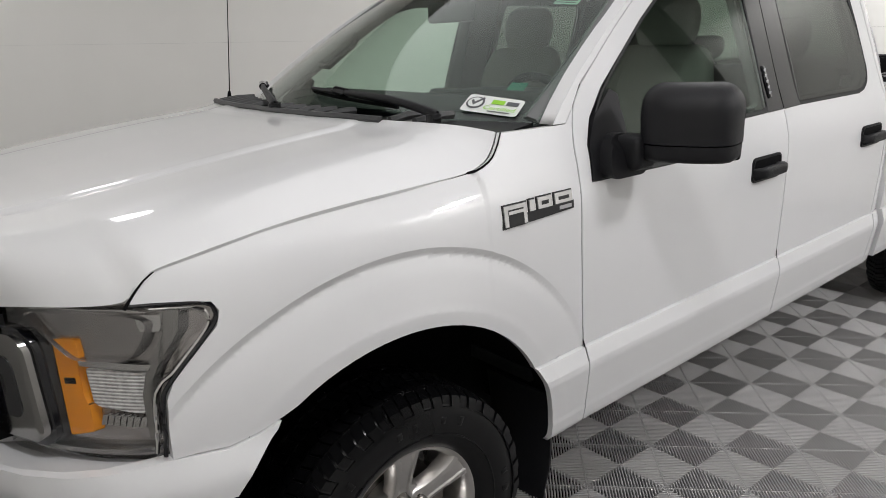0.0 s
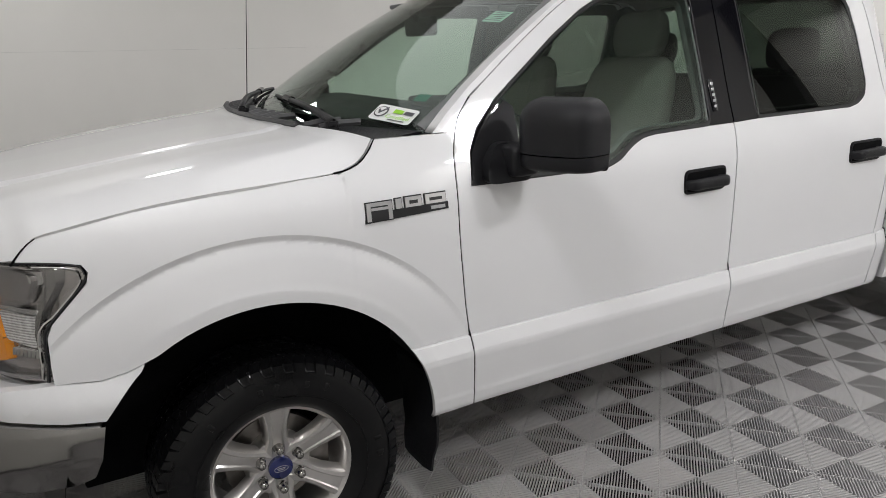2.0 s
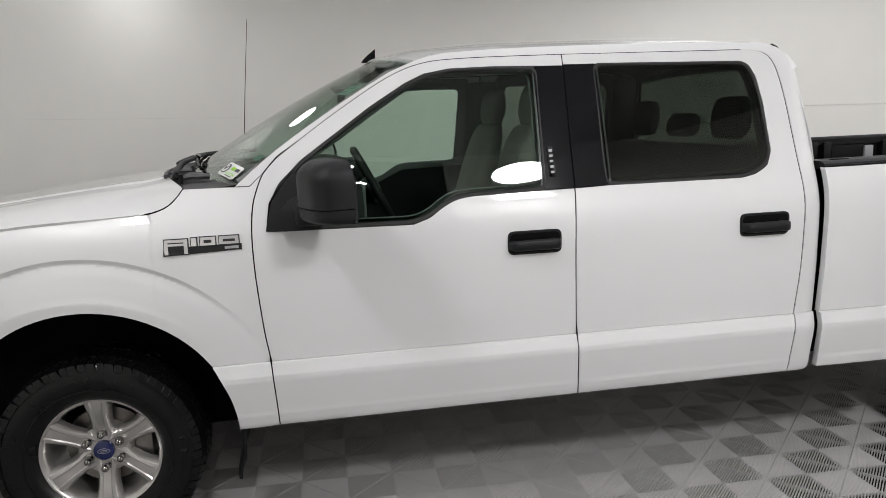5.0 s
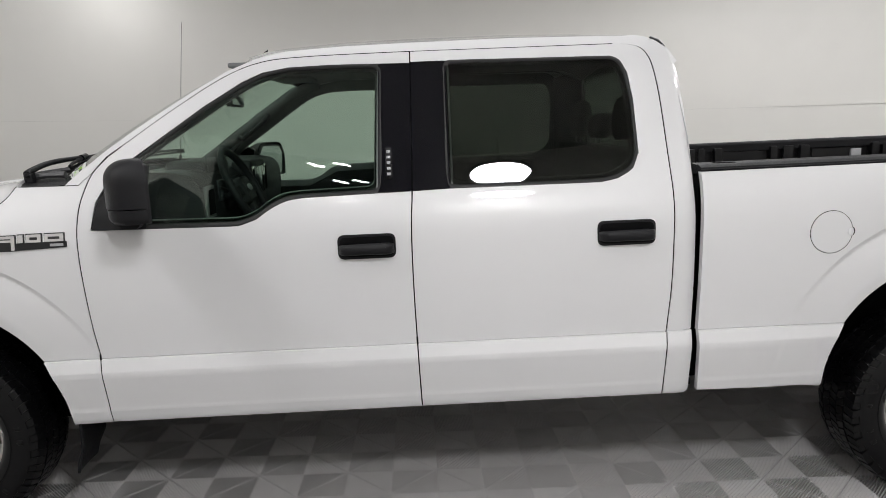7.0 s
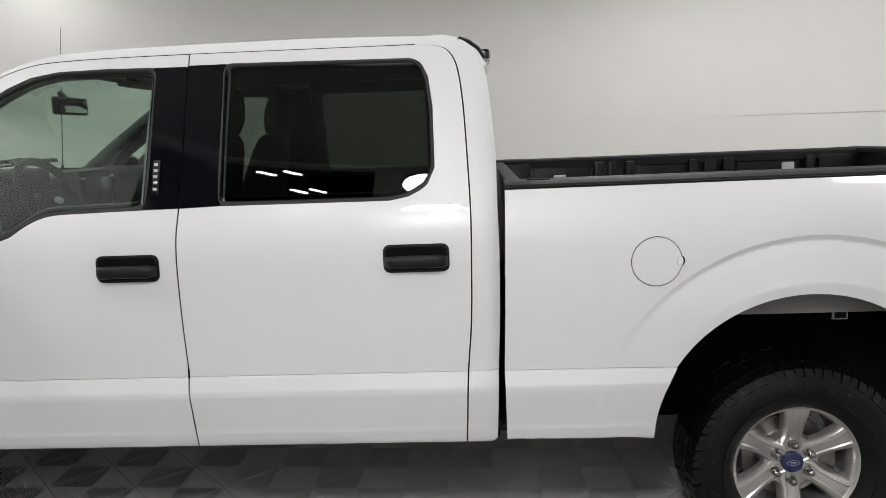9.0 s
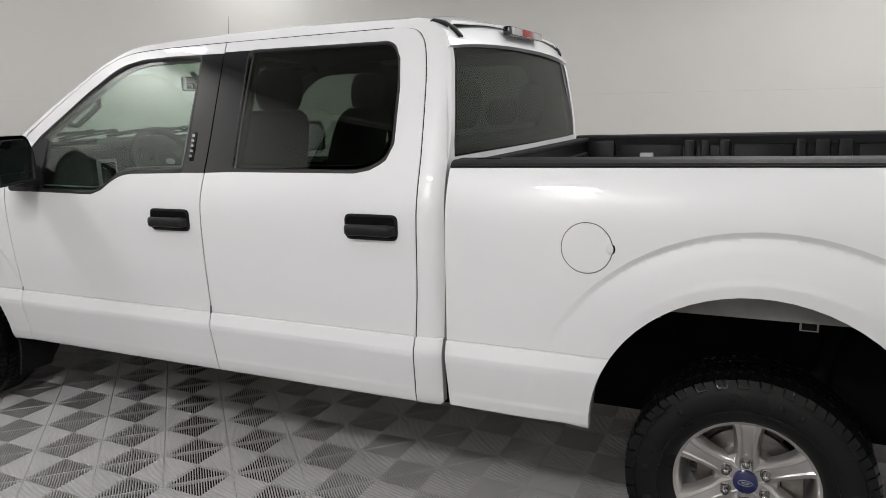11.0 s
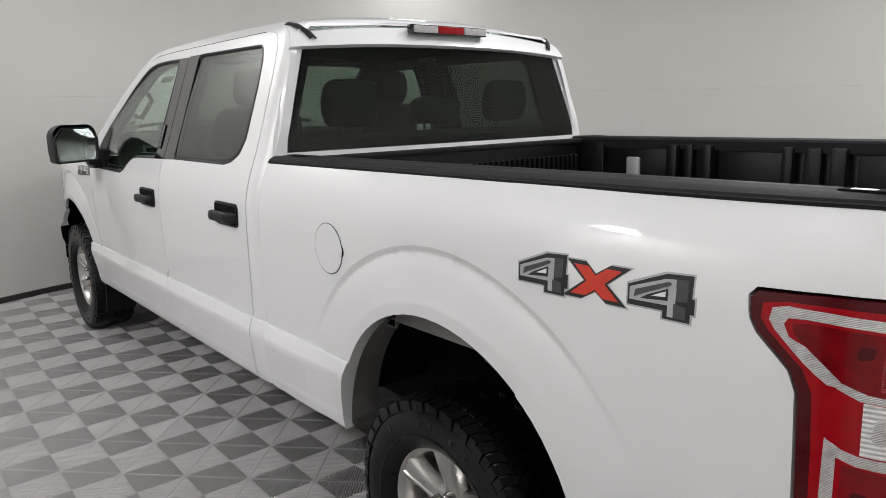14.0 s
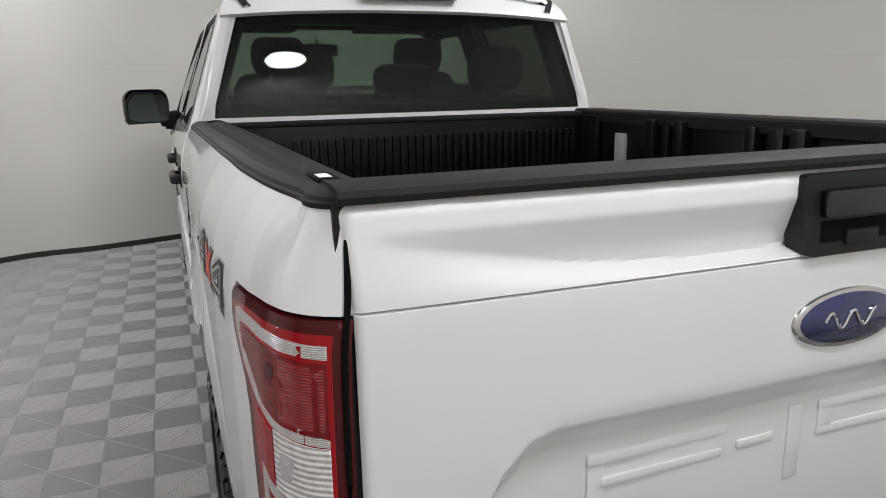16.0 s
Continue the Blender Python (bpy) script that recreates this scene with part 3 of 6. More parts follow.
def door(name, side, front):
    """Body skin, upper frame, window, seals, pillar covers, handle."""
    if front:
        win = rounded(WIN_F, 0.03, 3)
        a = curve2(SEAM_A)
        lower = shift(a, GAP)[:31] + [(0.700, 1.20), (0.735, 1.199), (0.905, 1.197), (1.24, 1.193), (1.305, 1.214), (1.36, 1.252), (1.41, 1.276), (1.47, 1.284), (1.757, 1.290), (1.8825, 1.292)]
        lower += shift([p for p in curve2(SEAM_B) if p[1] < 1.285][::-1], -GAP)
        t = curve2(DOOR_TOP)
        top = shift(a, GAP)[30:] + t[:-1] + [(1.8965, 1.815), (1.8955, 1.772), (1.60, 1.776), (1.43, 1.772), (1.33, 1.755), (1.25, 1.720), (1.11, 1.636), (0.95, 1.526), (0.84, 1.450), (0.755, 1.37), (0.715, 1.30), (0.700, 1.20)]
    else:
        win = rounded(WIN_R, 0.03, 3)
        c = curve2(SEAM_C)
        lower = shift([p for p in curve2(SEAM_B) if p[1] < 1.285], GAP) + [(1.8885, 1.292), (2.03, 1.296), (2.60, 1.296), (2.665, 1.308), (2.725, 1.342), (2.752, 1.40)] + shift(c, -GAP)[:21][::-1]
        i = 20
        top = [(2.752, 1.40)] + shift(c, -GAP)[i:] + [(1.9015, 1.8155), (1.9005, 1.776), (2.675, 1.771), (2.712, 1.752), (2.736, 1.705), (2.749, 1.60)]
    body = part(name, skin([lower, top], cab_width, side), PAINT, truck, "white door skin with a lower crease")
    # black frame round the glass
    cx = sum(p[0] for p in win) / len(win)
    cz = sum(p[1] for p in win) / len(win)
    outer = [(x + 0.016 * math.copysign(min(1, abs(x - cx) * 4), x - cx), z + 0.016 * math.copysign(min(1, abs(z - cz) * 6), z - cz)) for x, z in win]
    n = len(win)
    bm = bmesh.new()
    o1 = [bm.verts.new((x, side * (cab_width(x, z) - 0.001), z)) for x, z in outer]
    o2 = [bm.verts.new((x, side * (cab_width(x, z) + 0.003), z)) for x, z in [(x * 0.5 + u * 0.5, z * 0.5 + v * 0.5) for (x, z), (u, v) in zip(win, outer)]]
    o3 = [bm.verts.new((x, side * (cab_width(x, z) - 0.014), z)) for x, z in [(x - 0.10 * (u - x), z - 0.10 * (v - z)) for (x, z), (u, v) in zip(win, outer)]]
    for a, b in ((o1, o2), (o2, o3)):
        for i in range(n):
            bm.faces.new((a[i], a[(i + 1) % n], b[(i + 1) % n], b[i]))
    bmesh.ops.recalc_face_normals(bm, faces=bm.faces)
    part("window_seal", bm, SEAL, body, "black rubber window surround")
    pane = skin([win], pane_width, side, step=0.03, depth=0)
    g = part("window_pane", thicken(pane, -0.004), GLASSCLEAR if front else GLASSDARK, body, "green tinted glass" if front else "dark privacy glass")
    
    # pale run channel beside the centre pillar
    x0, z0, z1 = (1.752, 1.306, 1.752) if front else (2.034, 1.312, 1.758)
    lean = 0.018 if front else 0.005
    run = skin([[(x0, z0), (x0 + 0.007, z0), (x0 + 0.007 + lean, z1), (x0 + lean, z1)]], lambda x, z: pane_width(x, z) + 0.003, side, step=0.06, depth=0.006)
    part("run_channel", run, TRIMGREY, body, "grey glass run channel")
    # gloss pillar covers
    if front:
        pil = [(1.760, 1.293), (1.8825, 1.293), (1.8955, 1.771), (1.776, 1.7715)]
    else:
        pil = [(1.8890, 1.293), (2.028, 1.297), (2.034, 1.776), (1.9005, 1.7755)]
    part("pillar_cover", skin([rounded(pil, 0.006, 2)], lambda x, z: cab_width(x, z) + 0.001, side, step=0.08, depth=0.012), GLOSSBLACK, body, "gloss black pillar cover")
    # inner frame round the window, as seen through the glass
    cut, reach = rounded(win, 0.05, 4), rounded(outer, 0.05, 4)
    ring_rows = []
    for f, sink in ((-0.7, 0.016), (-0.9, 0.030), (-0.6, 0.046), (3.0, 0.052)):
        ring_rows.append([(x + f * (u - x), side * (pane_width(x, z) - sink), z + f * (v - z)) for (x, z), (u, v) in zip(cut, reach)])
    part("inner_frame", loft(ring_rows, closed=True), TRIMGREY, body, "grey inner window frame")
    # inner trim panel
    if front:
        inner = [(0.72, 0.55), (0.72, 1.19), (1.24, 1.19), (1.41, 1.27), (1.87, 1.285), (1.87, 0.55)]
    else:
        inner = [(1.91, 0.55), (1.91, 1.285), (2.62, 1.29), (2.75, 1.36), (2.84, 1.36), (2.82, 0.55)]
    part("inner_trim", prism(inner, 1, side * 0.850, side * 0.880), TRIM, body)
    # handle: a flat cup with its recess shade as a dark plate, its bar
    hx0, hx1, hz0, hz1 = (1.600, 1.816, 1.052, 1.144) if front else (2.574, 2.794, 1.060, 1.154)
    y = cab_width(1.7, 1.1)
    plate = [(hx0, hz0), (hx1, hz0), (hx1, hz1), (hx0, hz1)]
    cup = prism(rounded(plate, 0.026, 5), 1, side * (y - 0.006), side * (y + 0.006))
    bmesh.ops.bevel(cup, geom=[e for e in cup.edges if all(abs(abs(v.co.y) - y - 0.006) < 1e-4 for v in e.verts)], offset=0.003, segments=2, affect="EDGES")
    dip = prism(rounded([(x + a * 0.009, z + b * 0.009) for (x, z), (a, b) in zip(plate, ((1, 1), (-1, 1), (-1, -1), (1, -1)))], 0.02, 5), 1, side * (y + 0.0058), side * (y + 0.0068))
    sharpen(cup, 40)
    h = part("door_handle", cup, PLASTIC, body, "textured black pull handle")
    part("cup_shadow", dip, UNDER, h)
    rows = []
    for k in range(19):
        u = k / 18
        x = hx0 + 0.004 + (hx1 - hx0 - 0.010) * u
        out = 0.010 + 0.036 * smooth(u, ((0.0, 0.0), (0.04, 0.55), (0.12, 0.95), (0.22, 1.0), (0.80, 0.98), (0.92, 0.86), (0.98, 0.62), (1.0, 0.25)))
        back = lerp(u, ((0.0, 0.004), (0.06, 0.006), (0.14, 0.022), (0.74, 0.022), (0.80, 0.004), (1.0, 0.004)))
        zc, hh = hz0 + 0.038 + 0.003 * math.sin(math.pi * u), lerp(u, ((0.0, 0.016), (0.08, 0.021), (0.92, 0.022), (1.0, 0.017)))
        back = min(back, out - 0.004)
        rows.append([(x, side * (y + d), zc + hh * v) for d, v in ((back, -0.8), (back + (out - back) * 0.25, -0.97), (back + (out - back) * 0.7, -0.96), (out - 0.002, -0.78), (out, -0.45), (out + 0.001, 0.0), (out, 0.45), (out - 0.003, 0.80), (back + (out - back) * 0.6, 0.98), (back, 0.85))])
    grip = loft(rows, closed=True)
    grip.verts.ensure_lookup_table()
    grip.faces.new([grip.verts[i] for i in range(10)])
    grip.faces.new([grip.verts[len(grip.verts) - 10 + i] for i in range(10)])
    bmesh.ops.recalc_face_normals(grip, faces=grip.faces)
    sharpen(grip, 50)
    part("grip", grip, PLASTIC, h)
    if front and side < 0:
        lock = lathe([(0.0001, 0.0), (0.0095, 0.0), (0.0105, 0.002), (0.0105, 0.004)], 20)
        o = part("key_lock", lock, TRIMGREY, h, "round dark key lock")
        o.location = (1.772, side * (y + 0.0445), 1.092)
        # keypad on the pillar cover
        pad = bmesh.new()
        kx, kz0, kz1 = 1.802, 1.340, 1.456
        yy = [side * (cab_width(kx, z) + 0.0025) for z in (kz0, kz1)]
        vs = []
        for z, b in ((kz0, yy[0]), (kz1, yy[1])):
            for x in (kx - 0.0125, kx + 0.0125):
                for o in (-0.003, 0.004):
                    vs.append(pad.verts.new((x, b + side * o, z)))
        bmesh.ops.convex_hull(pad, input=vs)
        bmesh.ops.bevel(pad, geom=pad.edges[:], offset=0.0025, segments=2, affect="EDGES")
        k = part("keypad", pad, GLOSSBLACK, body, "black keypad with five lit keys")
        for i in range(5):
            z = kz0 + 0.017 + i * 0.0205
            bm = bmesh.new()
            yb = side * (cab_width(kx, z) + 0.0068)
            box(bm, kx - 0.0070, kx + 0.0070, yb - 0.001, yb + 0.001, z - 0.0075, z + 0.0075, bevel=0.0006, seg=1)
            part("key", bm, DECALSILVER, k)
    return body


def gap_strip(name, line, width, side, parent, half=0.0036, sink=0.0035):
    """Dark strip for the shade deep in a panel gap, along a line in (x, z)."""
    rows = []
    for i, p in enumerate(line):
        a, b = Vector(line[max(i - 1, 0)]), Vector(line[min(i + 1, len(line) - 1)])
        d = (b - a).normalized()
        rows.append([(p[0] + k * d.y * half, side * (width(p[0] + k * d.y * half, p[1] - k * d.x * half) - sink), p[1] - k * d.x * half) for k in (-1, 1)])
    return part(name, loft(rows), UNDER, parent)


for s in (-1, 1):
    for line in (SEAM_A, SEAM_B, SEAM_C):
        gap_strip("door_gap", curve2(line), cab_width, s, truck)
    gap_strip("roof_gap", [(x, z + 0.0018) for x, z in curve2(DOOR_TOP)] + [(2.69, 1.8172)], cab_width, s, truck, 0.0022)
    gap_strip("hood_gap", curve2([(0.416, 1.366), (0.389, 1.332), (0.348, 1.301), (0.27, 1.282), (0.12, 1.276), (-0.05, 1.270), (-0.20, 1.259), (-0.34, 1.240), (-0.43, 1.224), (-0.486, 1.210)], 3), fender_width, s, truck, 0.003, 0.003)
    door("front_door", s, True)
    door("rear_door", s, False)

    # front fender
    seam = [(0.416, 1.364), (0.389, 1.330), (0.348, 1.299), (0.27, 1.280), (0.12, 1.274), (-0.05, 1.268), (-0.20, 1.257), (-0.34, 1.238), (-0.43, 1.222), (-0.486, 1.208)]
    lamp_edge = [(-0.520, 1.185), (-0.535, 1.158), (-0.470, 1.150), (-0.396, 1.136), (-0.384, 1.115), (-0.392, 1.085), (-0.484, 0.990), (-0.500, 0.955), (-0.505, 0.880), (-0.512, 0.838)]
    low = [(-0.465, 0.826), (-0.40, 0.822), (-0.338, 0.835), (-0.294, 0.8515)]
    op = [p for p in arc(0.03, 126.6, 2, 0.513, 0.021, 30, 0.42)]
    fen = (curve2(seam, 3) + [(-0.520, 1.185), (-0.535, 1.158)] + lamp_edge[2:-1] + [(-0.506, 0.826)] + low + op[1:] + [(0.546, 0.449), (0.62, 0.449)] + shift(curve2(SEAM_A), -GAP)[:37] + [(0.652, 1.3632), (0.60, 1.3632)])
    fender = part("front_fender", skin([fen], fender_width, s, step=0.0105, ring=0.02), PAINT, truck, "white flared front fender")
    # cab corner behind the rear door
    c = shift(curve2(SEAM_C), GAP)
    e = curve2(CAB_END, 3)
    quarter = c + [(2.69, 1.819)] + [(2.69, 1.846)] + e[::-1] + [(2.925, 0.450)]
    def quarter_width(x, z):
        back = lerp(x, ((2.88, 0), (2.92, 0.006), (2.945, 0.018), (2.96, 0.034)))
        return cab_width(x, z) - back
    part("cab_corner", skin([quarter], quarter_width, s, step=0.025, depth=0.03), PAINT, truck, "white rear cab corner")
    # roof side rail and windscreen pillar
    rail = [(0.600, 1.366), (0.652, 1.366)] + [(0.665, 1.335), (0.6975, 1.408), (0.752, 1.467)][1:] + [(x, z + 0.003) for x, z in curve2(DOOR_TOP, 3)] + [(2.69, 1.819), (2.69, 1.848), (2.30, 1.856), (1.90, 1.852), (1.627, 1.846), (1.42, 1.834), (1.30, 1.806), (1.195, 1.764), (1.09, 1.705), (0.982, 1.640), (0.86, 1.563), (0.753, 1.490), (0.66, 1.418)]
    part("roof_rail", skin([rail], cab_width, s, step=0.03, depth=0.05), PAINT, truck, "white roof rail and windscreen pillar")
    # bed side
    op = [p for p in arc(AXLE, 175.2, -5, 0.497, 0.05, 36) if p[1] > 0.30]
    lamp = [(5.0825, 0.72), (4.945, 0.74), (4.925, 0.80), (4.922, 0.92), (4.918, 1.02), (4.905, 1.055), (4.850, 1.110), (4.836, 1.135), (4.832, 1.175), (4.845, 1.190), (4.95, 1.194), (5.0832, 1.197)]
    side_line = [(2.972, 0.462), (3.24, 0.458), (3.39, 0.458), (3.47, 0.448)] + op + [(4.50, 0.50), (4.80, 0.52), (5.05, 0.55), (5.0825, 0.60)] + lamp + [(5.0838, 1.25), (5.085, 1.330), (2.983, 1.318), (2.978, 1.12), (2.974, 0.90), (2.968, 0.70)]
    bed = part("bed_side", skin([side_line], bed_width, s, step=0.0115, depth=0.03, ring=AXLE + 0.015), PAINT, truck, "white cargo bed side with a flared wheel arch")
    if s < 0:
        # fuel door: a round flap in a thin dark seam
        fy = bed_width(3.47, 1.073)
        bm = lathe([(0.0001, -0.0005), (0.07, -0.0006), (0.0795, -0.0002), (0.0808, 0.0015)], 48)
        f = part("fuel_door", bm, PAINT, bed, "round white fuel door")
        f.location = (3.4705, -fy - 0.0022, 1.073)
        bm = lathe([(0.0805, 0.0), (0.0813, -0.0016), (0.0822, -0.0016), (0.0830, 0.0)], 48)
        o = part("fuel_door_seam", bm, SEAL, bed)
        o.location = (3.4705, -fy, 1.073)
        bm = bmesh.new()
        bmesh.ops.create_uvsphere(bm, u_segments=16, v_segments=8, radius=1, matrix=Matrix.Diagonal((0.011, 0.004, 0.017, 1)))
        # dark oval for the shade in the finger notch
        notch = bmesh.new()
        bmesh.ops.create_uvsphere(notch, u_segments=16, v_segments=8, radius=1, matrix=Matrix.Diagonal((0.010, 0.0022, 0.016, 1)))
        o = part("notch_shade", notch, UNDER, bed)
        o.location = (3.5515, -fy - 0.001, 1.073)
        o = part("finger_dent", bm, PAINT, bed)
        o.location = (3.545, -fy - 0.003, 1.073)

# ---- roof, windscreen, hood, cab back ----
def roof_rows():
    rows = []
    edge = [(1.30, 1.806), (1.36, 1.826), (1.42, 1.834), (1.627, 1.846), (1.90, 1.852), (2.30, 1.856), (2.60, 1.852), (2.78, 1.846), (2.86, 1.824), (2.905, 1.79), (2.935, 1.74)]
    crown = [0.055, 0.058, 0.060, 0.061, 0.060, 0.058, 0.054, 0.050, 0.044, 0.036, 0.028]
    for (x, z), c in zip(edge, crown):
        w = cab_width(x, z)
        row = []
        for k in range(29):
            u = -1 + 2 * k / 28
            rib = 0.006 * (math.exp(-((abs(u) - 0.55) / 0.03) ** 2)) * (1 if 1.5 < x < 2.7 else 0)
            bow = lerp(x, ((1.30, -0.13), (1.42, -0.04), (1.627, 0.0), (2.78, 0.0), (2.935, 0.02)))
            row.append((x + bow * (1 - u * u), u * w, z + c * (1 - abs(u) ** 2.4) + rib))
        rows.append(row)
    return rows


part("roof", thicken(loft(roof_rows()), 0.02), PAINT, truck, "white cab roof")


def screen_point(u, v):
    """Windscreen: u across from -1 to 1, v from the cowl up."""
    x0, x1 = 0.600 - 0.30 * (1 - u * u), 1.302 - 0.13 * (1 - u * u)
    z0, z1 = 1.366 + 0.012 * (1 - u * u), 1.800 + 0.055 * (1 - abs(u) ** 2.4)
    w = 0.862 + (0.748 - 0.862) * v
    bulge = 0.03 * math.sin(math.pi * v)
    return (x0 + (x1 - x0) * v - bulge * 0.5, u * (w - 0.02), z0 + (z1 - z0) * v + bulge * 0.6)


rows = [[screen_point(-1 + k / 12, v / 10) for k in range(25)] for v in range(11)]
o = part("windscreen", thicken(loft(rows), 0.004), GLASSCLEAR, truck, "clear green tinted windscreen")

windscreen = o
# dark frit band round the windscreen
fr = []
for lo, hi in (((-1, 1), (0.0, 0.055)), ((-1, 1), (0.93, 1.0))):
    rows = [[tuple(Vector(screen_point(lo[0] + (lo[1] - lo[0]) * k / 24, v)) + Vector((0.004, 0, -0.006))) for k in range(25)] for v in (hi[0], (hi[0] + hi[1]) / 2, hi[1])]
    fr.append(loft(rows))
for a, b in ((-1.0, -0.955), (0.955, 1.0)):
    rows = [[tuple(Vector(screen_point(u, v / 12)) + Vector((0.004, 0, -0.006))) for u in (a, b)] for v in range(13)]
    fr.append(loft(rows))
part("screen_border", join(*fr), GLOSSBLACK, windscreen)


def hood_point(u, x):
    """Hood surface: u across from -1 to 1."""
    half = smooth(x, ((-0.72, 0.60), (-0.66, 0.72), (-0.60, 0.80), (-0.54, 0.862), (-0.48, 0.888), (-0.30, 0.905), (0.0, 0.914), (0.27, 0.908), (0.345, 0.899), (0.385, 0.886), (0.412, 0.872)))
    edge = smooth(x, ((-0.72, 1.13), (-0.66, 1.145), (-0.60, 1.150), (-0.54, 1.160), (-0.488, 1.213), (-0.43, 1.226), (-0.34, 1.242), (-0.20, 1.261), (-0.05, 1.272), (0.12, 1.278), (0.27, 1.284), (0.345, 1.303), (0.385, 1.333), (0.412, 1.366)))
    mid = smooth(x, ((-0.80, 1.17), (-0.74, 1.235), (-0.66, 1.268), (-0.55, 1.288), (-0.40, 1.310), (-0.10, 1.347), (0.20, 1.376), (0.412, 1.390)))
    a = abs(u)
    rise = smooth(a, ((0.0, 1.0), (0.40, 0.992), (0.50, 0.978))) if a < 0.5 else lerp(a, ((0.50, 0.978), (0.521, 0.90))) if a < 0.521 else smooth(a, ((0.521, 0.90), (0.60, 0.875), (0.72, 0.845), (0.80, 0.765), (0.86, 0.66), (0.91, 0.50), (0.95, 0.31), (0.98, 0.14), (1.0, 0.0)))
    bow = lerp(x, ((-0.72, -0.16), (-0.60, -0.10), (-0.48, -0.03), (-0.3, 0.0), (0.2, 0.0), (0.412, -0.17)))
    return (x + bow * (1 - a ** 2.2), u * half, edge + (mid - edge) * rise)


xs = [-0.72, -0.69, -0.66, -0.63, -0.60, -0.57, -0.54, -0.515, -0.488, -0.46, -0.43, -0.385, -0.34, -0.27, -0.20, -0.12, -0.05, 0.03, 0.12, 0.20, 0.27, 0.31, 0.345, 0.367, 0.385, 0.40, 0.412]
us = sorted({round(-1 + 2 * k / 96, 4) for k in range(97)} | {a * b for a in (-1, 1) for b in (0.50, 0.521)})
xs = [a + (b - a) * k / 2 for a, b in zip(xs, xs[1:]) for k in (0, 1)] + [xs[-1]]
rows = [[hood_point(u, x) for u in us] for x in xs]
rows.insert(0, [(p[0] - 0.012, p[1], p[2] - 0.03) for p in rows[0]])
part("hood", thicken(loft(rows), 0.012), PAINT, truck, "white hood with raised centre creases")

# cab back: lower wall and frame round the rear glass
def back_x(y, z):
    return lerp(z, ((0.5, 2.975), (1.30, 2.985), (1.45, 2.975), (1.78, 2.925), (1.85, 2.90))) - 0.020 * (y / 0.8) ** 2


def back_panel(outline, off=0.0, step=0.06):
    bm = bmesh.new()
    bm.faces.new([bm.verts.new((0, y, z)) for y, z in outline])
    for axis, no in ((1, Vector((0, 1, 0))), (2, Vector((0, 0, 1)))):
        k = -1.0
        while k < 2.0:
            bmesh.ops.bisect_plane(bm, geom=bm.verts[:] + bm.edges[:] + bm.faces[:], plane_co=no * k, plane_no=no, dist=0.0005)
            k += step
    for v in bm.verts:
        v.co.x = back_x(v.co.y, v.co.z) + off
    bmesh.ops.recalc_face_normals(bm, faces=bm.faces)
    return bm


glass_out = [(-0.822, 1.352), (0.822, 1.352), (0.815, 1.40), (0.765, 1.56), (0.697, 1.768), (0.682, 1.803), (0.655, 1.824), (0.33, 1.845), (0.0, 1.851), (-0.33, 1.845), (-0.655, 1.824), (-0.682, 1.803), (-0.697, 1.768), (-0.765, 1.56), (-0.815, 1.40)]
o = part("rear_window", thicken(back_panel(glass_out), 0.004), GLASSREAR, truck, "dark tinted rear window")

rear_window = o
n = len(glass_out)
inner = [(y * 0.955, 1.57 + (z - 1.57) * 0.86) for y, z in glass_out]
bm = bmesh.new()
a = [bm.verts.new((back_x(y, z) - 0.006, y, z)) for y, z in glass_out]
b = [bm.verts.new((back_x(y, z) - 0.007, y, z)) for y, z in inner]
for i in range(n):
    bm.faces.new((a[i], a[(i + 1) % n], b[(i + 1) % n], b[i]))
part("rear_window_border", bm, GLOSSBLACK, rear_window)
low_back = [(-0.90, 0.55), (0.90, 0.55), (0.918, 1.20), (0.893, 1.30), (0.875, 1.350), (-0.875, 1.350), (-0.893, 1.30), (-0.918, 1.20)]
part("cab_back", back_panel(low_back), PAINT, truck, "white rear cab wall")
for s in (-1, 1):
    pil = [(s * 0.824, 1.345), (s * 0.817, 1.40), (s * 0.767, 1.56), (s * 0.699, 1.768), (s * 0.684, 1.806), (s * 0.715, 1.808), (s * 0.748, 1.765), (s * 0.826, 1.56), (s * 0.870, 1.42), (s * 0.884, 1.345)]
    part("rear_pillar", back_panel(pil, -0.001), PAINT, truck)
    # black gutter end at the roof corner
    pts = [(2.842, s * 0.722, 1.829), (2.880, s * 0.702, 1.820), (2.912, s * 0.682, 1.797), (2.930, s * 0.664, 1.770)]
    rows = [[(x, y - s * 0.014, z + 0.008), (x + 0.004, y, z + 0.013), (x, y + s * 0.016, z + 0.004), (x - 0.02, y, z - 0.01)] for x, y, z in pts]
    part("gutter_end", loft(rows, closed=True), PLASTIC, truck, "black roof gutter end")
header = [(-0.684, 1.806), (-0.656, 1.827), (-0.33, 1.848), (0.0, 1.854), (0.33, 1.848), (0.656, 1.827), (0.684, 1.806), (0.715, 1.808), (0.66, 1.838), (0.0, 1.868), (-0.66, 1.838), (-0.715, 1.808)]
part("roof_header", back_panel(header, 0.0), PAINT, truck)

# high brake lamp
brake = part("brake_lamp", boxes((2.925, 2.962, -0.215, 0.215, 1.812, 1.852), bevel=0.01), GLOSSBLACK, truck, "high brake lamp, red centre and clear ends")
for y0, y1, mat, lab in ((-0.205, -0.075, WHITELENS, "clear lens"), (-0.072, 0.072, RED, "red lens"), (0.075, 0.205, WHITELENS, "clear lens")):
    part("lens", boxes((2.955, 2.968, y0, y1, 1.817, 1.847), bevel=0.004), mat, brake, lab)

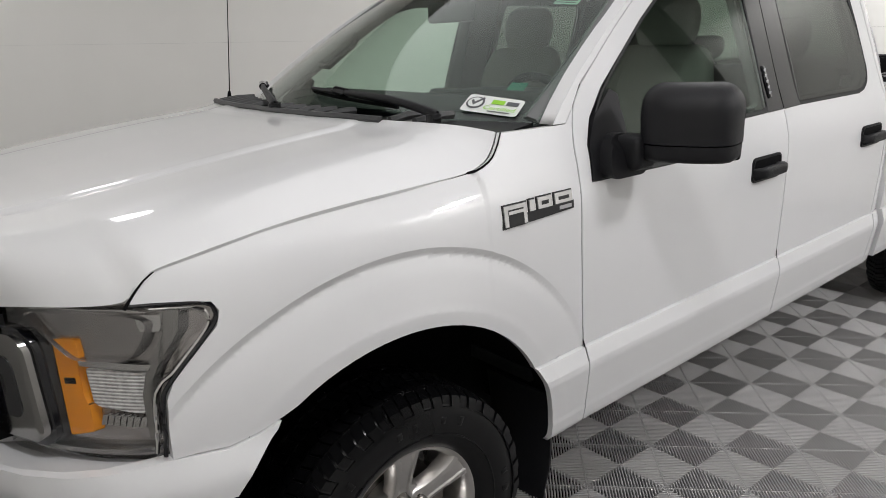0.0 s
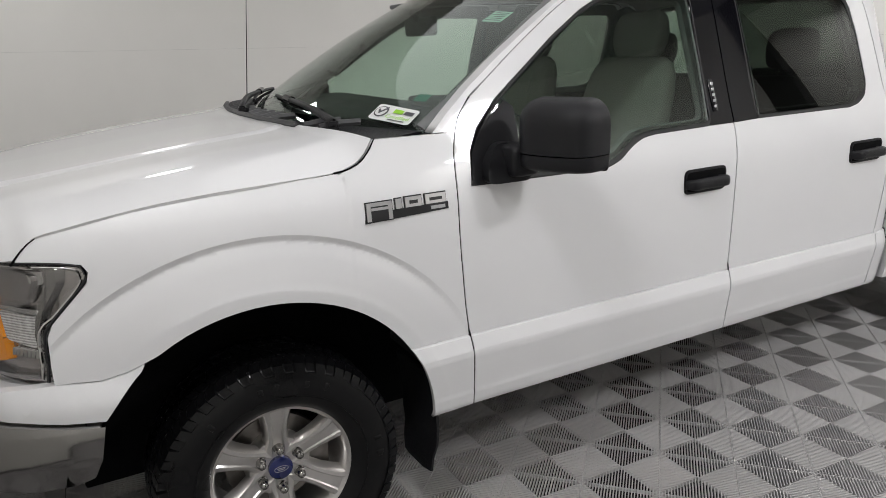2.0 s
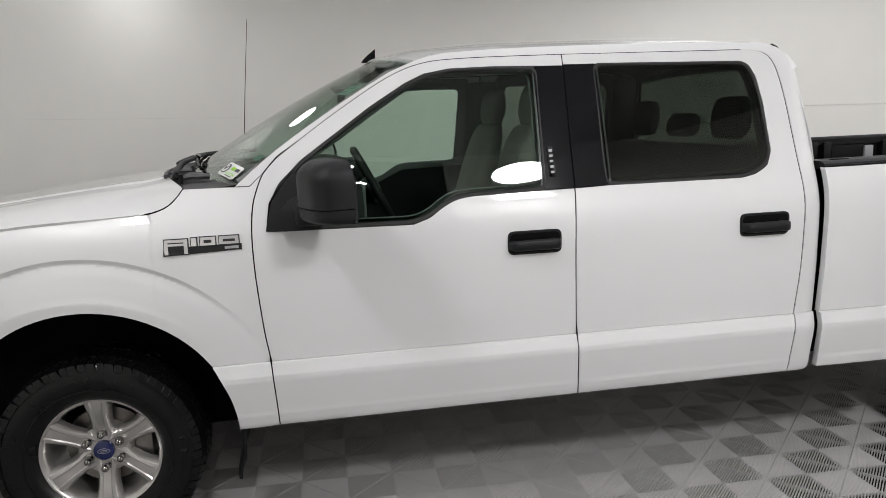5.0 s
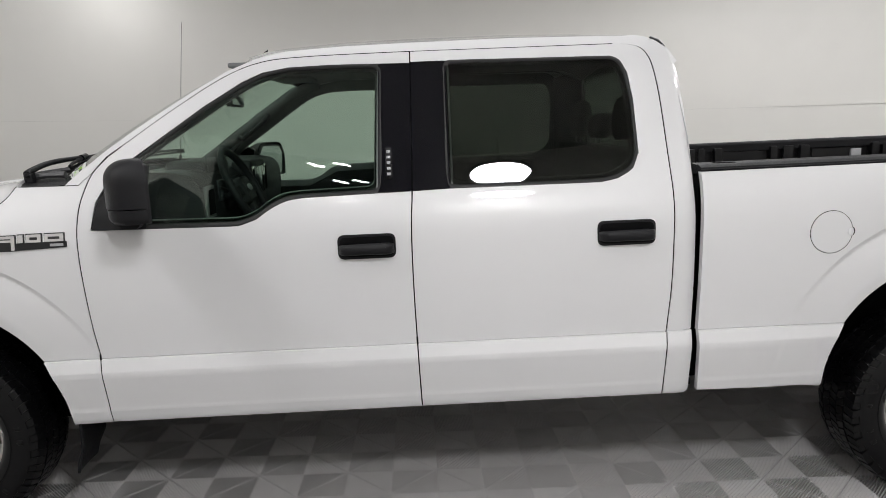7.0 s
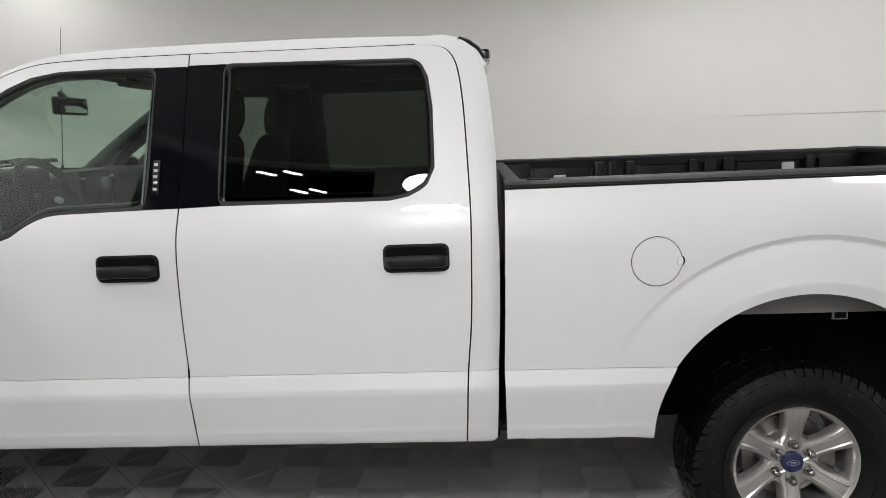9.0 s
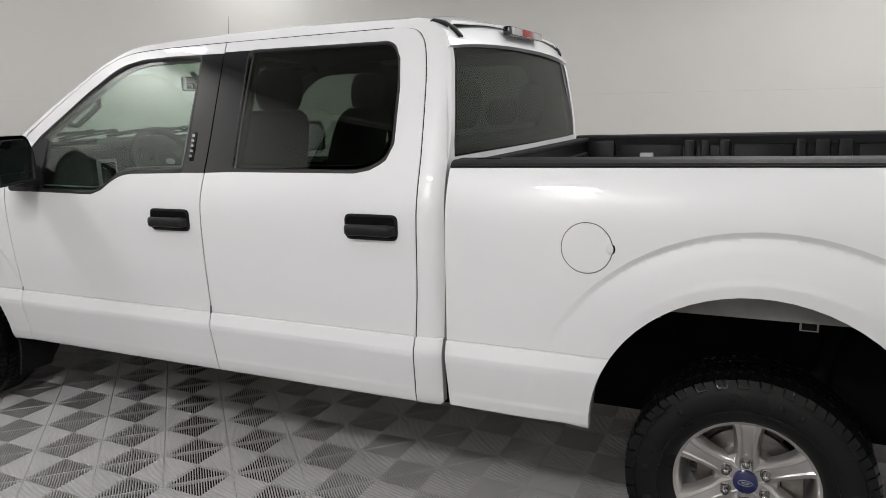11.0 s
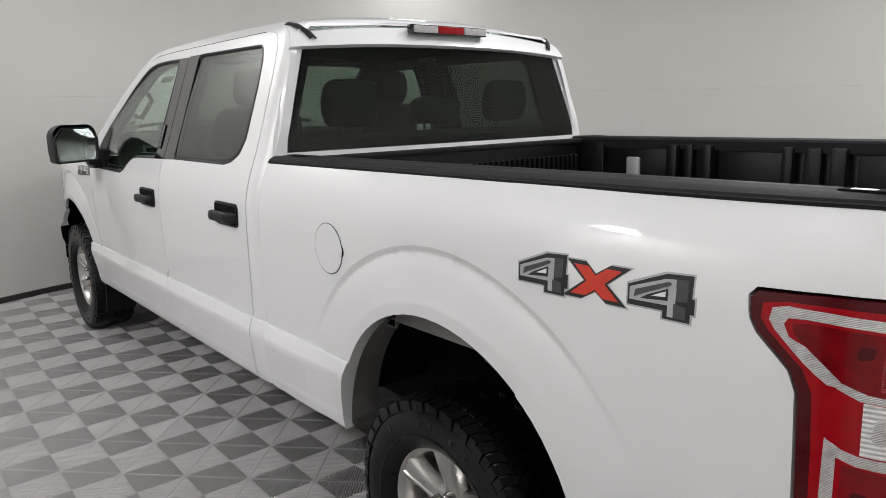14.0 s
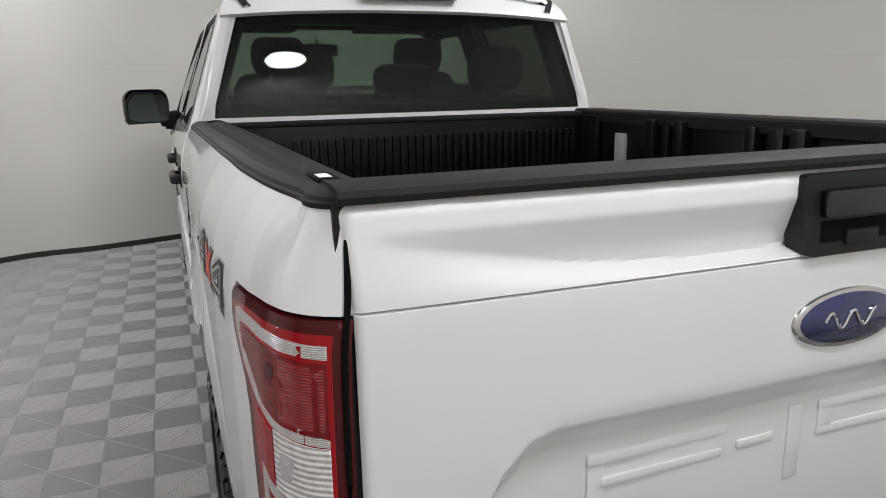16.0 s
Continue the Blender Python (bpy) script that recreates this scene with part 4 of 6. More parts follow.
# ---- wheels ----
def tyre_mesh():
    prof = [(0.208, -0.088), (0.222, -0.104), (0.236, -0.115), (0.262, -0.127), (0.292, -0.132), (0.320, -0.130), (0.340, -0.124), (0.354, -0.114), (0.362, -0.100), (0.3655, -0.08),
            (0.3655, 0.08), (0.357, 0.104), (0.346, 0.118), (0.31, 0.131), (0.28, 0.132), (0.24, 0.122), (0.21, 0.108), (0.20, 0.09)]
    return lathe(prof, 96)


def tread_blocks():
    bm = bmesh.new()
    rnd = random.Random(4)
    n = 70
    for row, (y0, y1, off) in enumerate(((-0.120, -0.074, 0.0), (-0.068, -0.026, 0.5), (-0.021, 0.021, 0.15), (0.026, 0.068, 0.6), (0.074, 0.120, 0.3))):
        for k in range(n):
            a = 2 * math.pi * (k + off) / n
            m = Matrix.Rotation(-a, 4, "Y")
            edge = row in (0, 4)
            half = 0.0138 + 0.0008 * (k % 2) if not edge else (0.0148 if k % 2 else 0.0125)
            top = 0.372
            yy0, yy1 = y0, y1
            if edge and k % 2:
                yy0, yy1 = (y0 - 0.004, y1 - 0.008) if row == 0 else (y0 + 0.008, y1 + 0.004)
            vs = box(bm, 0.350, top, yy0, yy1, -half, half)
            for v in vs:
                if v.co.x > 0.36:
                    v.co.z *= 0.93
                    v.co.z += (v.co.y - (y0 + y1) / 2) * (0.28 if row % 2 else -0.28)
                    if edge and abs(v.co.y) > 0.11:
                        v.co.x -= 0.010
                elif edge and abs(v.co.y) > 0.108:
                    v.co.y *= 1.06 if k % 2 else 1.04
                    v.co.x -= 0.016 if k % 2 else 0.010
            bmesh.ops.transform(bm, matrix=m, verts=vs)
    return bm


def spoke(angle):
    """One alloy spoke: broad, dished, with a raised face and folded edges."""
    rows = []
    for r, w, y, d in ((0.036, 0.036, -0.056, 0.03), (0.068, 0.038, -0.058, 0.03), (0.095, 0.030, -0.064, 0.034), (0.13, 0.030, -0.075, 0.036), (0.165, 0.034, -0.085, 0.04), (0.193, 0.040, -0.090, 0.04), (0.214, 0.052, -0.091, 0.03)):
        rows.append([(-w - 0.010, y + d, r), (-w - 0.004, y + 0.012, r), (-w + 0.004, y + 0.001, r), (-w * 0.55, y - 0.001, r), (-w * 0.42, y + 0.0035, r), (w * 0.42, y + 0.0035, r), (w * 0.55, y - 0.001, r), (w - 0.004, y + 0.001, r), (w + 0.004, y + 0.012, r), (w + 0.010, y + d, r)])
    bm = loft([[(p[0], p[1], p[2]) for p in r] for r in rows])
    bmesh.ops.transform(bm, matrix=Matrix.Rotation(angle, 4, "Y"), verts=bm.verts)
    sharpen(bm, 28)
    return bm


def build_wheel():
    w = new("wheel")
    tyre = part("tyre", tyre_mesh(), RUBBER, w, "black all-terrain tyre")
    part("tread", tread_blocks(), RUBBER, tyre, smooth=False)["kind"] = "stuff"
    for r in (0.334, 0.262):
        part("sidewall_rib", lathe([(r - 0.003, -0.122), (r - 0.0015, -0.1295), (r + 0.0015, -0.1290), (r + 0.003, -0.120)], 80), RUBBER, tyre)
    # raised marks on the sidewall, too worn to read
    marks = bmesh.new()
    for a0 in (58, 238):
        for k in range(8):
            a = radians(a0 + k * 5.4)
            h = 0.012 if k % 3 else 0.009
            vs = box(marks, -0.0080, 0.0065, -0.1328, -0.1295, 0.300 - h, 0.300 + h, bevel=0.001, seg=1)
            bmesh.ops.transform(marks, matrix=Matrix.Rotation(a, 4, "Y"), verts=[v for v in marks.verts if not v.tag])
            for v in marks.verts:
                v.tag = True
    part("raised_marking", marks, RUBBER, tyre)["kind"] = "stuff"
    rim = part("rim", join(lathe([(0.195, 0.10), (0.192, -0.03), (0.198, -0.075), (0.206, -0.090), (0.214, -0.0965), (0.2235, -0.0985), (0.2265, -0.094), (0.225, -0.086), (0.208, -0.078)], 72),
                           *[spoke(k * math.pi / 3) for k in range(6)],
                           lathe([(0.036, -0.054), (0.07, -0.053), (0.092, -0.050), (0.10, -0.035), (0.10, 0.0)], 36)), ALLOY, w, "silver six-spoke alloy rim")
    cap = part("hub_cap", lathe([(0.0001, -0.0695), (0.033, -0.0685), (0.0370, -0.0660), (0.0385, -0.050)], 36), BLUE, rim, "blue hub cap with a silver oval")
    bm = bmesh.new()
    ov = [(0.022 * math.cos(t), 0.010 * math.sin(t)) for t in (2 * math.pi * k / 28 for k in range(28))]
    inn = [(0.0205 * math.cos(t), 0.0086 * math.sin(t)) for t in (2 * math.pi * k / 28 for k in range(28))]
    a = [bm.verts.new((x, -0.0702, z)) for x, z in ov]
    b = [bm.verts.new((x, -0.0702, z)) for x, z in inn]
    for i in range(28):
        bm.faces.new((a[i], a[(i + 1) % 28], b[(i + 1) % 28], b[i]))
    for x0, x1, z in ((-0.013, 0.013, 0.002), (-0.010, 0.011, -0.003)):
        bm.faces.new([bm.verts.new(p) for p in ((x0, -0.0701, z - 0.001), (x1, -0.0701, z - 0.001), (x1, -0.0701, z + 0.001), (x0, -0.0701, z + 0.001))])
    part("cap_oval", thicken(bm, 0.0006), DECALSILVER, rim)
    nut = lathe([(0.0001, -0.033), (0.007, -0.032), (0.0125, -0.026), (0.0140, -0.015), (0.0142, 0.0), (0.0185, 0.002)], 12)
    me = None
    for k in range(6):
        a = radians(30 + 60 * k)
        if me is None:
            o = part("lug_nut", nut, BUMPER, rim, "dull chrome lug nut")
            me = o.data
        else:
            o = new("lug_nut", me)
            o.parent = rim
        o.location = (0.0675 * math.cos(a), -0.057, 0.0675 * math.sin(a))
    part("brake_disc", lathe([(0.05, 0.00), (0.150, 0.002), (0.153, 0.02), (0.05, 0.022)], 48), STEEL, w, "rusty brake disc")
    bm = boxes((0.10, 0.168, -0.025, 0.05, -0.06, 0.06), bevel=0.015)
    part("brake_caliper", bm, STEEL, w)
    return w


wheel = build_wheel()
wheel.parent = truck
wheel.location = (0.036, -0.836, 0.4015)
for x, z, s in ((3.966, 0.3325, -1), (0.036, 0.4015, 1), (3.966, 0.3325, 1)):
    o = copy_thing(wheel, pose(x, s * 0.836, z, 0, 0, 0 if s < 0 else 180))
    o.parent = truck

# ---- wheel wells and underbody ----
for cx, tag in ((0.03, 0), (AXLE, 1)):
    for s in (-1, 1):
        n = 26
        rows = []
        for k in range(n + 1):
            a = radians(lerp(k, ((0, 4 if tag == 0 else 22), (n, 176 if tag == 0 else 158))))
            r = 0.575 if tag == 0 else 0.565
            p = (cx + r * math.cos(a), WZ + r * math.sin(a) * 1.0)
            rows.append([(p[0], s * y, p[1]) for y in (0.52, 0.70, 0.84, 0.925)])
        part("wheel_well", loft(rows), UNDER, truck, "black wheel well liner", smooth=True)
    part("axle", tube([(cx, -0.72, WZ), (cx, 0.72, WZ)], 0.045, 12), UNDER, truck)
# unseen underbody boxes; pan, shield and bed box sized to block light below
for name, b in (("engine_bay", (-0.50, 0.64, -0.60, 0.60, 0.34, 1.20)), ("floor_pan", (0.66, 2.95, -0.88, 0.88, 0.43, 0.60)), ("transmission_shield", (0.62, 2.75, -0.58, 0.58, 0.30, 0.44)), ("bed_underside", (2.90, 4.95, -0.52, 0.52, 0.36, 0.84)), ("rear_valance", (4.56, 5.02, -0.80, 0.80, 0.58, 0.84)), ("fuel_tank_shield", (2.985, 3.40, -0.86, 0.86, 0.52, 0.84))):
    part(name, boxes(b, bevel=0.01), UNDER, truck, "black underbody box, partly sized to block light")
for s in (-1, 1):
    # rails set low to keep light from under the truck
    part("frame_rail", boxes((-0.5, 4.9, s * 0.42 - 0.045, s * 0.42 + 0.045, 0.33, 0.56), bevel=0.01), UNDER, truck)
    part("shock_absorber", tube([(AXLE + 0.12, s * 0.58, 0.30), (AXLE + 0.28, s * 0.50, 0.88)], 0.03, 10), UNDER, truck)
    # pale inner lip of the rear arch, with bracket holes
    pts = [p for p in arc(AXLE, 150, 20, 0.512, 0.05, 30) if p[1] > 0.866]
    part("arch_lip", prism([(pts[0][0], 0.864)] + pts + [(pts[-1][0], 0.864)], 1, s * 0.872, s * 0.880), PRIMER, truck, "dusty grey inner arch panel")
    rows = [[(x, s * (bed_width(x, z) - 0.004), z), (x, s * 0.915, z + 0.003)] for x, z in arc(AXLE, 173, 8, 0.499, 0.05, 30)]
    part("arch_return", loft(rows), PAINT, truck, "pale folded edge of the wheel arch")
    rows = [[(x, s * 0.918, z), (x - 0.004, s * 0.87, z + 0.003), (x - 0.010, s * 0.80, z + 0.004)] for x, z in arc(AXLE, 173, 122, 0.503, 0.05, 14)]
    part("inner_arch_sheet", loft(rows), PRIMER, truck, "dusty pale grey inner arch sheet")
    for x in (AXLE - 0.31, AXLE + 0.14):
        part("arch_bracket", boxes((x - 0.026, x + 0.026, s * 0.868 - 0.004, s * 0.868 + 0.004, 0.836, 0.872), bevel=0.003), PRIMER, truck, "small steel bracket under the arch")
        # dark plate on the bracket for the shade in its hole
        part("opening_shade", boxes((x - 0.020, x + 0.020, s * 0.873 - 0.0006, s * 0.873 + 0.0006, 0.841, 0.862), bevel=0.0004), UNDER, truck)
    # front mud flap
    rows = []
    for k in range(9):
        z = 0.60 - 0.36 * k / 8
        x = 0.535 + 0.018 * math.sin(math.pi * k / 8) - (0.012 if k > 6 else 0)
        rows.append([(x, s * (0.70 + 0.06 * max(0, k - 5) / 3), z), (x - 0.004, s * 0.80, z), (x, s * 0.90, z), (x + 0.010, s * 0.938, z)])
    part("mud_flap", thicken(loft(rows), 0.010), PLASTIC, truck, "black plastic mud flap")
    part("bed_bracket", boxes((2.955, 2.985, s * 0.80 - 0.05, s * 0.80 + 0.12, 0.445, 0.475), bevel=0.004), PLASTIC, truck)

# ---- cargo bed ----
BX0, BX1, BW = 3.045, 5.085, 0.79
part("bed_floor", boxes((BX0, 5.035, -BW, BW, 0.845, 0.87)), LINER, truck, "black ribbed bed liner floor")
for k in range(24):
    y = -0.72 + k * 0.0626
    if k == 0:
        o = part("floor_rib", boxes((BX0 + 0.05, BX1 - 0.05, y - 0.018, y + 0.018, 0.868, 0.880), bevel=0.005), LINER, truck)
        rib_me = o.data
    else:
        o = new("floor_rib", rib_me)
        o.parent = truck
        o.location = (0, y + 0.72, 0)
front = part("bed_front_wall", boxes((BX0 - 0.035, BX0, -0.83, 0.83, 0.84, 1.332), bevel=0.006), LINER, truck, "black ribbed liner wall behind the cab")
for k in range(44):
    y = -0.74 + k * 0.0344
    if k == 0:
        o = part("wall_rib", boxes((BX0 - 0.01, BX0 + 0.016, y - 0.0085, y + 0.0085, 0.88, 1.258), bevel=0.007, seg=3), LINER, front)
        rib_me = o.data
    else:
        o = new("wall_rib", rib_me)
        o.parent = front
        o.location = (0, y + 0.74, 0)
for s in (-1, 1):
    w = part("bed_inner_wall", boxes((BX0, BX1, s * 0.80, s * 0.835, 0.86, 1.335), bevel=0.004), LINER, truck, "moulded black liner wall")
    for x0, x1, d in ((3.045, 3.20, 0.03), (3.56, 3.615, 0.045), (3.64, 3.685, 0.03), (3.735, 3.785, 0.05), (4.085, 4.13, 0.045), (4.17, 4.235, 0.035), (4.27, 4.33, 0.05), (4.72, 4.77, 0.05), (4.80, 5.08, 0.03)):
        part("wall_pilaster", boxes((x0, x1, s * (0.80 - d), s * 0.81, 0.87, 1.318), bevel=0.01), LINER, w)
    for x0, x1 in ((3.80, 4.08), (3.22, 3.55), (4.36, 4.71)):
        part("wall_panel", boxes((x0, x1, s * 0.788, s * 0.802, 0.95, 1.295), bevel=0.006), LINER, w)
    if s > 0:
        for x0, x1, z0, z1 in ((3.335, 3.405, 1.04, 1.252), (4.60, 4.668, 1.10, 1.283)):
            part("tie_down_plate", boxes((x0, x1, s * 0.772, s * 0.792, z0, z1), bevel=0.008), DECALSILVER, w, "grey metal tie-down plate")
    # wheel housing in the bed
    part("wheel_housing", boxes((AXLE - 0.42, AXLE + 0.42, s * 0.58, s * 0.80, 0.86, 1.06), bevel=0.05, seg=4), LINER, truck, "black liner over the wheel housing")
    # rail cap: stepped section swept along the rail
    def cap_row(x):
        w = bed_width(x, 1.33)
        z = 1.322 + 0.008 * (x - 3.0) / 2.1
        return [(x, s * (w - a), z + b) for a, b in ((-0.004, -0.003), (-0.0065, 0.004), (-0.001, 0.006), (0.001, 0.0115), (0.006, 0.0135), (0.016, 0.0195), (0.034, 0.0225), (0.040, 0.0205), (0.070, 0.0215), (0.076, 0.0235), (0.105, 0.0235), (0.118, 0.019), (0.123, 0.01), (0.123, -0.03))]
    xs = [2.984, 3.0, 3.4, 3.8, 4.2, 4.6, 4.8, 4.9, 4.96, 5.0, 5.03, 5.055, 5.07, 5.08, 5.086]
    rows = []
    for x in xs:
        r = cap_row(x)
        if x > 4.2:
            hold = [abs(p[1]) for p in cap_row(4.2)]
            r = [p if i < 7 else (p[0], s * min(abs(r[6][1]) - 0.004 * (i - 6), hold[i]), p[2]) for i, p in enumerate(r)]
        rows.append(r)
    bm = loft(rows)
    bm.verts.ensure_lookup_table()
    m = len(rows[0])
    bm.faces.new([bm.verts[i] for i in range(m)])
    bm.faces.new([bm.verts[(len(rows) - 1) * m + i] for i in range(m)])
    bmesh.ops.recalc_face_normals(bm, faces=bm.faces)
    sharpen(bm, 22)
    cap = part("bed_rail_cap", bm, CAP, truck, "grooved dark grey plastic rail cap")
    for x, y in ((4.96, 0.818), (3.10, 0.845)):
        z = 1.3445 + 0.008 * (x - 3.0) / 2.1
        # dark plate on the cap for the shade in an open stake pocket
        part("pocket_shade", boxes((x - 0.040, x + 0.040, s * y - 0.016, s * y + 0.016, z - 0.004, z + 0.002), bevel=0.001), UNDER, cap)
    part("pocket_lid", boxes((4.938, 4.978, s * 0.818 - 0.009, s * 0.818 + 0.009, 1.3535, 1.3547), bevel=0.0006), PAPER, cap, "white patch in the stake pocket")
part("front_rail_cap", boxes((2.998, 3.055, -0.80, 0.80, 1.312, 1.334), bevel=0.008), CAP, truck, "dark plastic cap on the bed's front wall")

# ---- tailgate ----
TGX = 5.113
def gate_x(y, z):
    """Outer face of the tailgate: flat above a fold, a scooped dent by the handle, a proud lower panel."""
    x = TGX - 0.018 * (y / 0.8) ** 2
    x -= 0.008 * lerp(z, ((1.1965, 0.0), (1.1982, 1.0), (1.2010, 0.12), (1.22, 0.0)))
    low = lerp(abs(y), ((0.10, 1.216), (0.25, 1.214), (0.38, 1.216), (0.50, 1.228), (0.62, 1.250), (0.80, 1.285)))
    deep = 0.038 * smooth(abs(y), ((0.12, 1.0), (0.42, 0.92), (0.60, 0.5), (0.80, 0.0)))
    t = (1.294 - z) / (1.294 - low) if z > low else 1 - (low - z) / (low - 1.202)
    t = min(1.0, max(0.0, t))
    x -= deep * (t if z > low else t * t * (3 - 2 * t))
    edge = lerp(abs(y), ((0.0, 0.979), (0.54, 0.979), (0.583, 0.969), (0.628, 0.926), (0.668, 0.856), (0.728, 0.796)))
    x -= 0.034 * lerp(edge + 0.018 - z, ((0.0, 0.0), (0.050, 1.0)))
    x -= lerp(abs(y), ((0.814, 0.0), (0.820, 0.0025), (0.826, 0.010)))
    x -= lerp(z, ((0.60, 0.03), (0.64, 0.0), (1.320, 0.0), (1.336, 0.010)))
    return x


ys = sorted({round(-0.81 + k * 0.0162, 4) for k in range(101)} | {a * b for a in (-1, 1) for b in (0.814, 0.817, 0.820, 0.823, 0.826)} | {round(a * (0.51 + 0.004 * k), 4) for a in (-1, 1) for k in range(54)})
zs = [0.60, 0.62, 0.64] + [round(0.66 + 0.0125 * k, 4) for k in range(10)] + [round(0.78 + 0.0035 * k, 4) for k in range(62)] + [round(1.0 + 0.02 * k, 4) for k in range(9)] + [1.175, 1.19, 1.1965, 1.1982, 1.2010, 1.2035] + [round(1.208 + 0.005 * k, 4) for k in range(22)] + [1.318, 1.324, 1.330, 1.336]
gate = part("tailgate", thicken(loft([[(gate_x(y, z), y * lerp(z, ((1.19, 0.9915), (1.335, 1.003))), z) for y in ys] for z in zs]), 0.03), PAINT, truck, "white tailgate with stamped lower panel")
part("gate_inner", boxes((TGX - 0.097, TGX - 0.074, -0.80, 0.80, 0.62, 1.335), bevel=0.006), LINER, gate)
rows = []
for k in range(33):
    y = -0.830 + 1.660 * k / 32
    x = TGX - 0.018 * (y / 0.8) ** 2
    z = 1.336 + 0.003 * (1 - (y / 0.8) ** 2)
    rows.append([(x + 0.004, y, z - 0.003), (x + 0.006, y, z + 0.006), (x + 0.002, y, z + 0.014), (x - 0.012, y, z + 0.0185), (x - 0.045, y, z + 0.0195), (x - 0.085, y, z + 0.0185), (x - 0.092, y, z + 0.012), (x - 0.092, y, z - 0.01)])
bm = loft(rows)
bm.verts.ensure_lookup_table()
bm.faces.new([bm.verts[i] for i in range(8)])
bm.faces.new([bm.verts[32 * 8 + i] for i in range(8)])
bmesh.ops.recalc_face_normals(bm, faces=bm.faces)
sharpen(bm, 25)
part("gate_cap", bm, CAP, gate, "dark grey plastic tailgate cap")
# handle bezel, pull and its recess
hb = [(-0.120, 1.329), (0.120, 1.329), (0.124, 1.30), (0.112, 1.208), (0.102, 1.201), (-0.102, 1.201), (-0.112, 1.208), (-0.124, 1.30)]
o = prism(rounded(hb, 0.012, 3), 0, TGX - 0.03, TGX + 0.010)
sharpen(o, 30)
bez = part("gate_handle", o, PLASTIC, gate, "black tailgate handle bezel")
part("handle_pull", boxes((TGX + 0.004, TGX + 0.026, -0.088, 0.088, 1.262, 1.306), bevel=0.008), GLOSSBLACK, bez, "black pull bar")
part("handle_recess", boxes((TGX + 0.008, TGX + 0.0115, -0.084, 0.084, 1.222, 1.256), bevel=0.002), UNDER, bez)
part("gate_lock", boxes((TGX + 0.008, TGX + 0.018, -0.035, 0.035, 1.216, 1.240), bevel=0.005), PLASTIC, bez)
# oval badge, plain shapes only
def oval(name, cx, cy, cz, a, b, mat, parent, depth, label=""):
    bm = bmesh.new()
    n = 48
    rows = []
    for sc, off in ((1.0, -0.006), (1.0, depth * 0.5), (0.96, depth), (0.02, depth)):
        rows.append([(cx + off, cy + a * sc * math.cos(2 * math.pi * k / n), cz + b * sc * math.sin(2 * math.pi * k / n)) for k in range(n)])
    return part(name, loft(rows, closed=True), mat, parent, label)
bx = gate_x(0, 1.09)
badge = oval("oval_badge", bx, 0.0, 1.090, 0.118, 0.050, CHROME, gate, 0.006, "blue oval badge with a bright rim")
oval("badge_field", bx, 0.0, 1.090, 0.108, 0.043, BLUE, badge, 0.008)
bm = tube([(bx + 0.009, -0.055 + 0.11 * t, 1.088 + 0.014 * math.sin(t * 14)) for t in (k / 30 for k in range(31))], 0.0032, 6)
part("badge_script", bm, CHROME, badge, "bright flowing line")
# stamped block letters stand as plain raised bars
def stamp(y0, y1, z0, z1, rise):
    x = gate_x((y0 + y1) / 2, (z0 + z1) / 2)
    if z1 - z0 > y1 - y0:
        y0, y1, z0, z1 = y0 + 0.0012, y1 - 0.0012, z0 + 0.0012, z1 - 0.0012
    part("stamped_bar", boxes((x - 0.01, x + rise, y0, y1, z0, z1), bevel=0.0035), PAINT, gate)
for y0, y1, z0, z1 in ((-0.47, -0.20, 0.918, 0.936), (-0.445, -0.21, 0.878, 0.893), (-0.47, -0.435, 0.80, 0.936), (-0.18, -0.10, 0.885, 0.900), (-0.07, -0.035, 0.80, 0.942), (0.0, 0.22, 0.920, 0.938), (0.0, 0.22, 0.872, 0.888), (0.0, 0.035, 0.872, 0.938), (0.26, 0.46, 0.920, 0.938), (0.26, 0.295, 0.80, 0.938), (0.43, 0.465, 0.80, 0.938)):
    stamp(y0, y1, z0 - 0.012, z1 - 0.012, 0.004 if y1 - y0 > z1 - z0 else 0.0032)
part("rear_bumper", boxes((5.08, 5.24, -0.88, 0.88, 0.44, 0.585), bevel=0.03, seg=3), BUMPER, truck, "chromed rear bumper")

# near-black bars for the shade between the bed sides and the tailgate
for s in (-1, 1):
    part("tailgate_gap_shade", tube([(5.0855, s * (bed_width(5.084, z) - 0.0055), z) for z in (0.62 + 0.0353 * k for k in range(20))], 0.0045, 6), UNDER, truck, "dark bar for the shaded gap beside the tailgate")

# ---- tail lamps ----
def lamp_width(x, z):
    return bed_width(x, z) + 0.004


